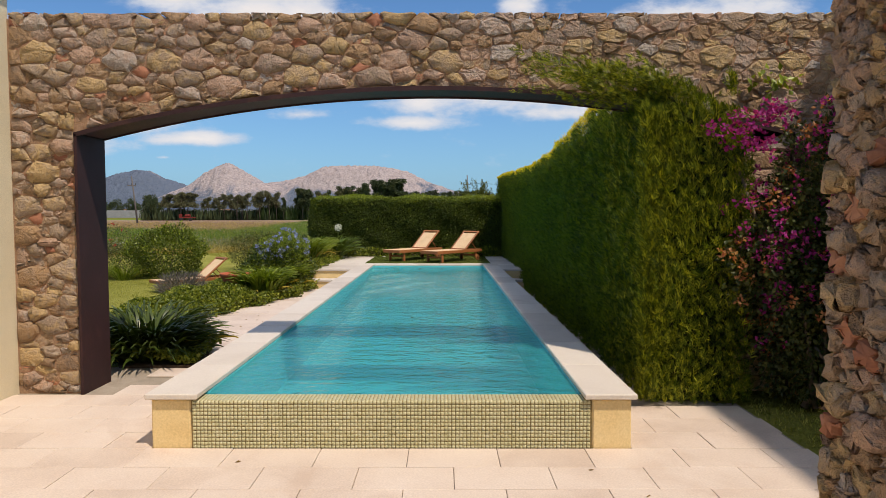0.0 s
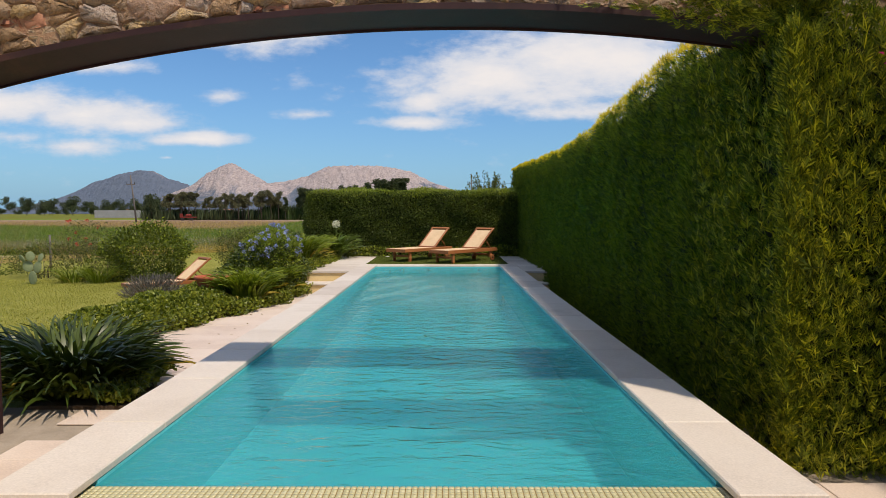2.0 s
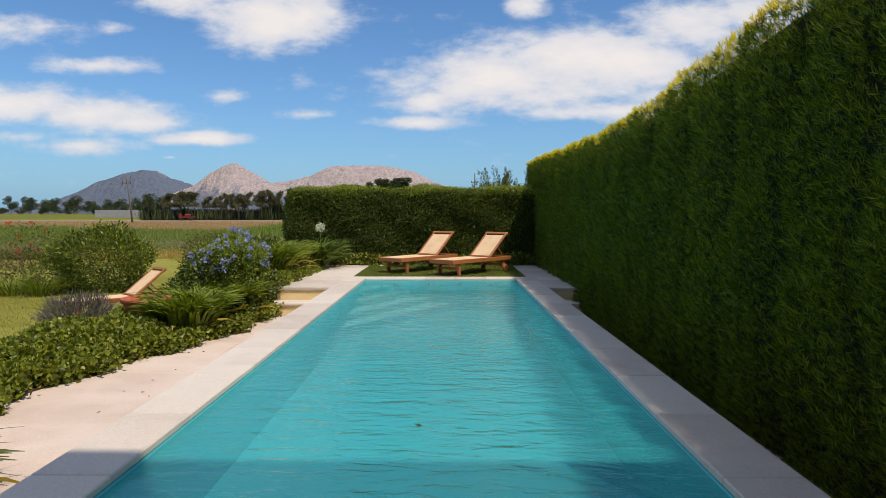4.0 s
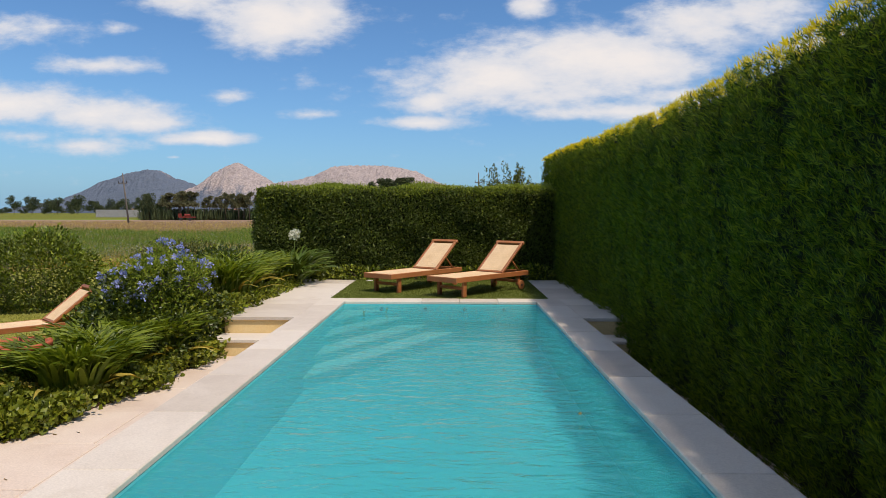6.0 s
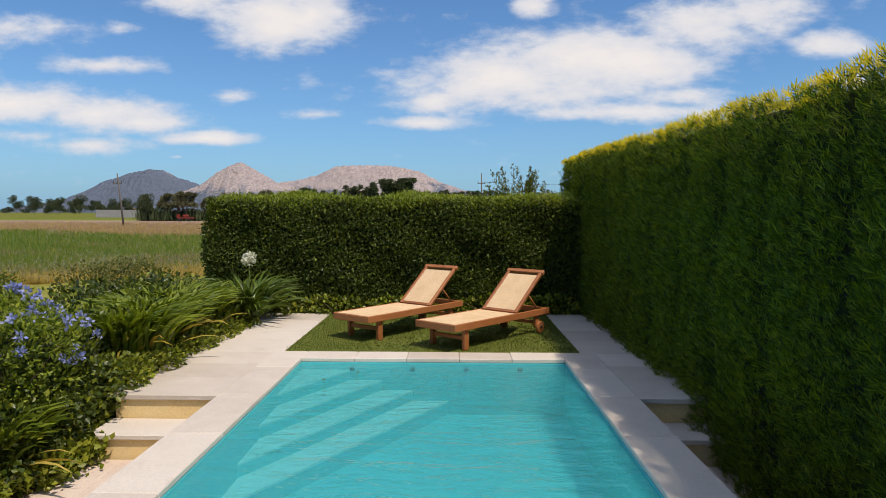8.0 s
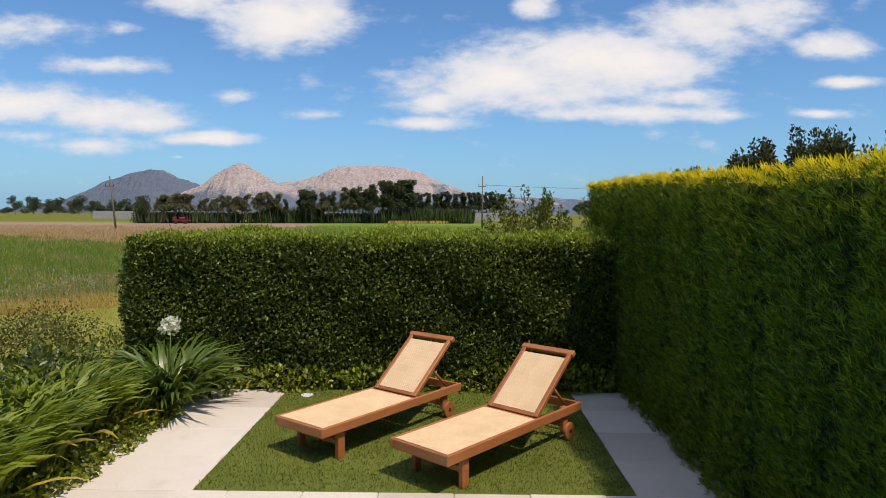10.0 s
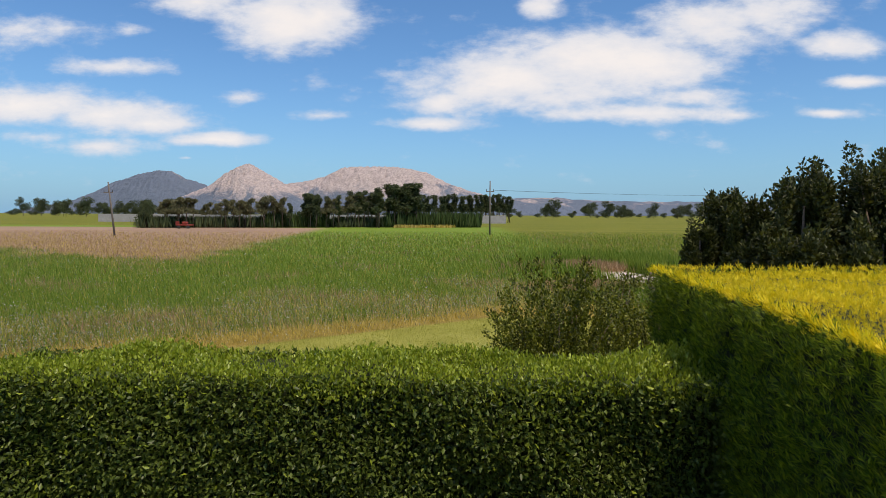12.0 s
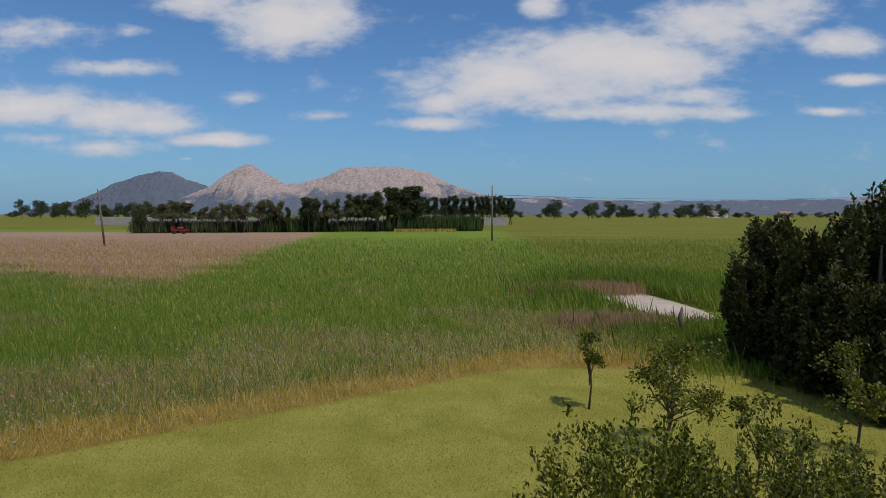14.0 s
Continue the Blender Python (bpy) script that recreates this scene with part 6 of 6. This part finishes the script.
# far canal wall, farm houses, a red machine
tagged(part("canal_wall", boxed((-160, 300, -0.3), (19, 301, 3.2), 0.05), M_CONCRETE), "long low grey canal wall across the fields", "wall")
for k, (x, y, w, hh) in enumerate(((330, 900, 16, 7), (345, 905, 12, 6), (420, 890, 14, 7), (-430, 900, 18, 6), (-640, 880, 14, 7), (-300, 905, 12, 6), (560, 900, 16, 6), (590, 905, 14, 8))):
    hs = thing("farmhouse", (x, y, -0.3), "small pale farmhouse far over the plain", "house", "far farmhouses")
    part("wall", boxed((-w / 2, -4, 0), (w / 2, 4, hh), 0), M_WALLWHITE, hs)
    bm = bmesh.new()
    q = [bm.verts.new(c) for c in ((-w / 2 - 0.5, -4.6, hh + 0.02), (w / 2 + 0.5, -4.6, hh + 0.02), (w / 2 + 0.5, 4.6, hh + 0.02), (-w / 2 - 0.5, 4.6, hh + 0.02), (-w / 2 - 0.5, 0, hh + 2.2), (w / 2 + 0.5, 0, hh + 2.2))]
    for f in ((0, 1, 5, 4), (2, 3, 4, 5), (1, 2, 5), (3, 0, 4), (3, 2, 1, 0)):
        bm.faces.new([q[i] for i in f])
    part("roof", bm, M_ROOF, hs)
    for dx in (-w / 4, w / 4):
        part("window", boxed((dx - 0.5, -4.06, hh * 0.5), (dx + 0.5, -4.005, hh * 0.5 + 1.3), 0), M_DARK, hs)
tr = thing("trailer", (-69.5, 178.5, -0.25), "rusty red farm trailer beside the poplars", "trailer")
part("bed", boxed((-1.9, -1.0, 0.8), (1.9, 1.0, 1.1), 0.03), M_RUST, tr)
part("headboard", boxed((-1.95, -1.0, 1.1), (-1.8, 1.0, 1.9), 0.02), M_RUST, tr)
part("drum", boxed((-0.6, -0.7, 1.1), (0.7, 0.7, 1.8), 0.2), M_RUST, tr)
for x in (-1.2, 1.2):
    bm = bmesh.new()
    bmesh.ops.create_cone(bm, segments=16, radius1=0.42, radius2=0.42, depth=0.3, cap_ends=True, matrix=pose(x, -1.0, 0.42, 90))
    part("wheel", bm, M_DARK, tr)


# ---- small things ----
pear = thing("prickly_pear", (-11.5, 19.9, -0.28), "prickly pear cactus with pale green pads at the lawn's edge", "cactus")
M_PAD = surface("cactus pad", [(0.2, (0.16, 0.20, 0.09)), (0.6, (0.26, 0.30, 0.15)), (0.9, (0.36, 0.38, 0.20))], 8, 0.6, 0.3, 60)
for px, pz, r, tilt in ((0.0, 0.18, 0.20, 0), (0.12, 0.48, 0.17, 20), (-0.14, 0.50, 0.16, -25), (0.22, 0.74, 0.13, 30), (-0.05, 0.78, 0.14, -8), (-0.26, 0.72, 0.12, -35)):
    bm = bmesh.new()
    bmesh.ops.create_uvsphere(bm, u_segments=14, v_segments=9, radius=1.0, matrix=Matrix.Translation((px, rng.normal(0, 0.03), pz)) @ Matrix.Rotation(radians(tilt), 4, "Y") @ Matrix.Rotation(rng.uniform(-0.6, 0.6), 4, "Z") @ Matrix.Diagonal((r * 0.8, 0.03, r, 1)))
    part("pad", bm, M_PAD, pear)
for k, x in enumerate((-15.4, -13.0, -10.9)):
    post = thing("fence_post", (x, 23.2, -0.27), "thin grey wooden fence post at the garden's edge", "fence post", "garden fence posts")
    part("post", tube(bmesh.new(), [(0, 0, 0), (0.01, 0, 0.6), (0.0, 0, 1.25)], [0.035, 0.033, 0.03], 7), M_POLE, post)
fence = thing("wire_fence", (-9.25, 23.2, -0.24), "sagging thin wire fence between grey posts", "fence")
for z in (0.25, 0.5, 0.75, 1.0, 1.2):
    part("wire", tube(bmesh.new(), [(x + 9.25, 0.035, z - (0.02 if i % 2 else 0.0)) for i, x in enumerate((-15.4, -14.7, -14.1, -13.6, -13.0, -12.4, -11.9, -11.4, -10.9))], [0.003] * 9, 4), M_POLE, fence)

# leaves and bits lying on the water and the paving
M_DRYLEAF = leafy("fallen leaf", (0.20, 0.13, 0.04), (0.32, 0.22, 0.07), (0.42, 0.33, 0.12), 0.7, 0.2)
spots = [(-1.45, 16.9, WATER_Z + 0.004), (-1.2, 17.2, WATER_Z + 0.004), (-1.6, 16.4, WATER_Z + 0.004), (0.7, 12.2, WATER_Z + 0.004), (-0.4, 8.9, WATER_Z + 0.004)]
spots += [(-3.0 - 0.5 * rng.random(), rng.uniform(9.5, 15), 0.006) for k in range(10)] + [(rng.uniform(-4.0, 2.5), rng.uniform(3.0, 4.8), 0.006) for k in range(9)] + [(1.6, rng.uniform(6, 15), 0.006) for k in range(6)]
for x, y, z in spots:
    P = np.zeros((1, 3))
    a = rng.uniform(0, 6.28)
    V, F = leaf_arrays(P, np.array([[math.cos(a), math.sin(a), 0.05]]), 0.05, 0.022, 0.15)
    ob = mesh_np("fallen_leaf", V, F, M_DRYLEAF)
    ob.location = (x, y, z)
    tagged(ob, "small dry fallen leaf lying flat", "leaf", "fallen leaves")


# ---- masonry and paving, piece by piece ----
def clip(poly, p, nrm):
    """The part of a convex polygon on the side of p that nrm points away from."""
    out = []
    for i in range(len(poly)):
        a, b = poly[i], poly[(i + 1) % len(poly)]
        da, db = np.dot(a - p, nrm), np.dot(b - p, nrm)
        if da <= 0:
            out.append(a)
        if da * db < 0:
            out.append(a + (b - a) * da / (da - db))
    return out


def rubble(u0, u1, v0, v1, outside, trim, sizes=(0.055, 0.19), tries=12000, flat=1.65):
    """An irregular partition of a wall face into stones: power cells of scattered centres, wider than tall."""
    cs, rs = [], []
    for t in range(tries):
        r = sizes[0] + (sizes[1] - sizes[0]) * max(0.0, 1 - t / (tries * 0.6)) * rng.random() ** 1.1
        if t > tries * 0.7:
            r = sizes[0] * 0.62
        c = np.array((rng.uniform(u0, u1), rng.uniform(v0, v1) * flat))
        if outside(c[0], c[1] / flat):
            continue
        if cs:
            d = np.hypot(*(np.array(cs) - c).T) - (np.array(rs) + r) * 0.92
            if d.min() < 0:
                continue
        cs.append(c)
        rs.append(r)
    C, Rr = np.array(cs), np.array(rs)
    cells = []
    for i in range(len(C)):
        d = C - C[i]
        dist = np.hypot(*d.T)
        near = np.argsort(dist)[1:22]
        poly = [C[i] + np.array(q) * 0.6 for q in ((-1, -1), (1, -1), (1, 1), (-1, 1))]
        for j in near:
            if dist[j] > 1.0 or len(poly) < 3:
                continue
            k = 0.5 + (Rr[i] ** 2 - Rr[j] ** 2) / (2 * dist[j] ** 2)
            poly = clip(poly, C[i] + d[j] * min(max(k, 0.2), 0.8), d[j] / dist[j])
        poly = [np.array((p[0], p[1] / flat)) for p in poly]
        for p, nr in ((np.array((u0, 0.0)), np.array((-1.0, 0))), (np.array((u1, 0.0)), np.array((1.0, 0))), (np.array((0, v0)), np.array((0, -1.0))), (np.array((0, v1)), np.array((0, 1.0)))):
            if len(poly) > 2:
                poly = clip(poly, p, nr)
        if len(poly) > 2:
            poly = trim(np.array((C[i][0], C[i][1] / flat)), poly)
        if len(poly) > 2:
            cells.append((poly, Rr[i]))
    return cells


def stone_mesh(poly, proud, joint=0.006):
    """One rough stone over an outline, in local (u, v) with depth: a rounded, uneven block."""
    pts = np.array(poly)
    c = pts.mean(0)
    size = np.abs(pts - c).max()
    # cut corners, pull in from the joint
    ring = []
    for i in range(len(pts)):
        a, b = pts[i], pts[(i + 1) % len(pts)]
        ring += [a + (b - a) * 0.07, a + (b - a) * 0.5 + rng.normal(0, 0.009, 2), a + (b - a) * 0.93]
    ring = np.array(ring)
    ring = c + (ring - c) * (1 - joint / max(size, 0.02)) + rng.normal(0, 0.004, ring.shape)
    n = len(ring)
    V = [(p[0], 0.05, p[1]) for p in ring]
    V += [(p[0], -proud * 0.45 + rng.normal(0, 0.004), p[1]) for p in c + (ring - c) * 0.97]
    V += [(p[0], -proud + rng.normal(0, 0.006), p[1]) for p in c + (ring - c) * 0.84 + rng.normal(0, 0.004, ring.shape)]
    V.append((c[0] + rng.normal(0, 0.02), -proud * 1.12 + rng.normal(0, 0.005), c[1] + rng.normal(0, 0.015)))
    F = []
    for k in range(2):
        F += [(k * n + i, k * n + (i + 1) % n, (k + 1) * n + (i + 1) % n, (k + 1) * n + i) for i in range(n)]
    F += [(2 * n + i, 2 * n + (i + 1) % n, 3 * n) for i in range(n)]
    return V, F


def lay(cells, parent, to_world, limit=300, near=lambda c: 0.0):
    """Stones as parts of a wall; the farthest past the limit joined as stuff."""
    inv = parent.matrix_basis.inverted()
    order = sorted(range(len(cells)), key=lambda i: near(np.mean(cells[i][0], 0)))
    rest_v, rest_f = [], []
    for rank, i in enumerate(order):
        poly, r = cells[i]
        small = r < 0.06
        V, F = stone_mesh(poly, rng.uniform(0.008, 0.022) if small else rng.uniform(0.018, 0.048))
        V = [inv @ Vector(to_world(*v)) for v in V]
        if rank < limit:
            me = bpy.data.meshes.new("stone")
            me.from_pydata(V, [], F)
            brick = small and rng.random() < 0.16
            me.polygons.foreach_set("use_smooth", np.arange(len(F)) >= 2 * len(F) // 3)
            me.materials.append(M_BRICK if brick else M_STONE)
            ob = new("brick" if brick else "stone", me)
            ob.parent = parent
        else:
            b = len(rest_v)
            rest_v += V
            rest_f += [tuple(b + k for k in f) for f in F]
    if rest_v:
        me = bpy.data.meshes.new("stones_rest")
        me.from_pydata(rest_v, [], rest_f)
        me.materials.append(M_STONE)
        ob = new("stonework", me)
        ob.parent = parent
        tagged(ob, kind="stuff")


def in_arch(u, v):
    return ARCH_L - 0.03 < u < ARCH_R + 0.03 and v < arch_z(min(max(u, ARCH_L), ARCH_R)) + 0.03


def trim_arch(c, poly):
    """Cut a stone back to the arch's curve or its jamb."""
    if c[0] < ARCH_L:
        if c[1] < SPRING + 0.3:
            poly = clip(poly, np.array((ARCH_L - 0.015, 0.0)), np.array((1.0, 0.0)))
        return poly
    if c[0] < ARCH_R:
        u = c[0]
        z, dz = arch_z(u), (arch_z(min(u + 0.05, ARCH_R)) - arch_z(max(u - 0.05, ARCH_L))) / 0.1
        nr = np.array((dz, -1.0)) / math.hypot(dz, 1.0)
        poly = clip(poly, np.array((u, z + 0.028)), nr)
    return poly


cells = rubble(CREAM_X + 0.01, 4.7, 0.0, WALL_TOP, in_arch, trim_arch)
lay(cells, garden_wall, lambda u, d, v: (u, WALL_F + d * 0.9 + 0.03, v), 300, lambda c: c[0] + (3 if c[0] > 1.5 and c[1] < 2.6 else 0))

# stone pier close to the start of the flight
pier = thing("stone_pier", (1.52, 1.95, 0), "rough rubble stone pier with broken red bricks", "pier", kind="structure")
part("mortar", boxed((-0.215, -0.22, -0.05), (0.02, 0.225, 3.15), 0.02), M_MORTAR, pier)
cells = rubble(-2.19, -1.72, 0.0, 3.17, lambda u, v: False, lambda c, p: p, (0.036, 0.080), 4500, 1.35)
lay(cells, pier, lambda u, d, v: (1.30 + d * 1.2, -u, v), 160)
cells = rubble(1.31, 1.54, 0.0, 3.17, lambda u, v: False, lambda c, p: p, (0.036, 0.080), 3500, 1.35)
lay(cells, pier, lambda u, d, v: (u, 1.72 + d * 1.2, v), 80)
cells = rubble(1.46, 1.69, 0.0, 3.17, lambda u, v: False, lambda c, p: p, (0.036, 0.080), 3500, 1.35)
lay(cells, pier, lambda u, d, v: (3.0 - u, 2.18 - d * 1.2, v), 80)

# patio paving in running bond
patio = thing("patio", (0, 3, 0), "pale pinkish travertine patio laid in running bond", "patio", kind="structure")
part("base", boxed((CREAM_X, -7.0, -0.14), (2.80, POOL_F - 3.01, -0.014), 0), M_JOINT, patio)
part("base", boxed((CREAM_X, POOL_F - 3.01, -0.14), (COP_L + 0.02, 4.66, -0.014), 0), M_JOINT, patio)
part("base", boxed((COP_R - 0.02, POOL_F - 3.01, -0.14), (2.80, 3.2, -0.014), 0), M_JOINT, patio)
TW, TH = 0.672, 0.372
tile_meshes = {}


def tile(x0, x1, y0, y1):
    if x1 - x0 < 0.05 or y1 - y0 < 0.05:
        return
    key = (round(x1 - x0, 3), round(y1 - y0, 3))
    if key not in tile_meshes:
        bm = boxed((-(x1 - x0) / 2 + 0.0022, -(y1 - y0) / 2 + 0.0022, -0.013), ((x1 - x0) / 2 - 0.0022, (y1 - y0) / 2 - 0.0022, 0.0), 0.003)
        me = bpy.data.meshes.new("paving_tile")
        bm.to_mesh(me)
        bm.free()
        me.materials.append(M_PAVE)
        tile_meshes[key] = me
    ob = new("paving_tile", tile_meshes[key])
    ob.parent = patio
    ob.matrix_basis = pose((x0 + x1) / 2, (y0 + y1) / 2 - 3, rng.normal(0, 0.0012), rng.normal(0, 0.08), rng.normal(0, 0.08), 0)


for r in range(-16, 8):
    ya, yb = POOL_F - 0.01 + r * TH, POOL_F - 0.01 + (r + 1) * TH
    off = (r % 2) * TW * 0.5 + 0.075
    k0 = -8
    for k in range(-8, 6):
        xa, xb = k * TW + off, (k + 1) * TW + off
        xa, xb = max(xa, CREAM_X + 0.004), min(xb, 2.80)
        if ya >= POOL_F - 0.02:
            if xb > COP_L + 0.03 and xa < COP_R - 0.03:
                if xa < COP_L + 0.03:
                    xb = COP_L + 0.03
                elif xb > COP_R - 0.03:
                    xa = COP_R - 0.03
                else:
                    continue
            if xa > 1.4 and ya > 6.05:
                continue
            if xa < -3.62 and ya > WALL_F - 0.1:
                continue
            if xa < -3.9 and ya > 7.0:
                continue
        if r < -12 and (k < -4 or k > 3):
            continue
        tile(xa, xb, ya, yb)
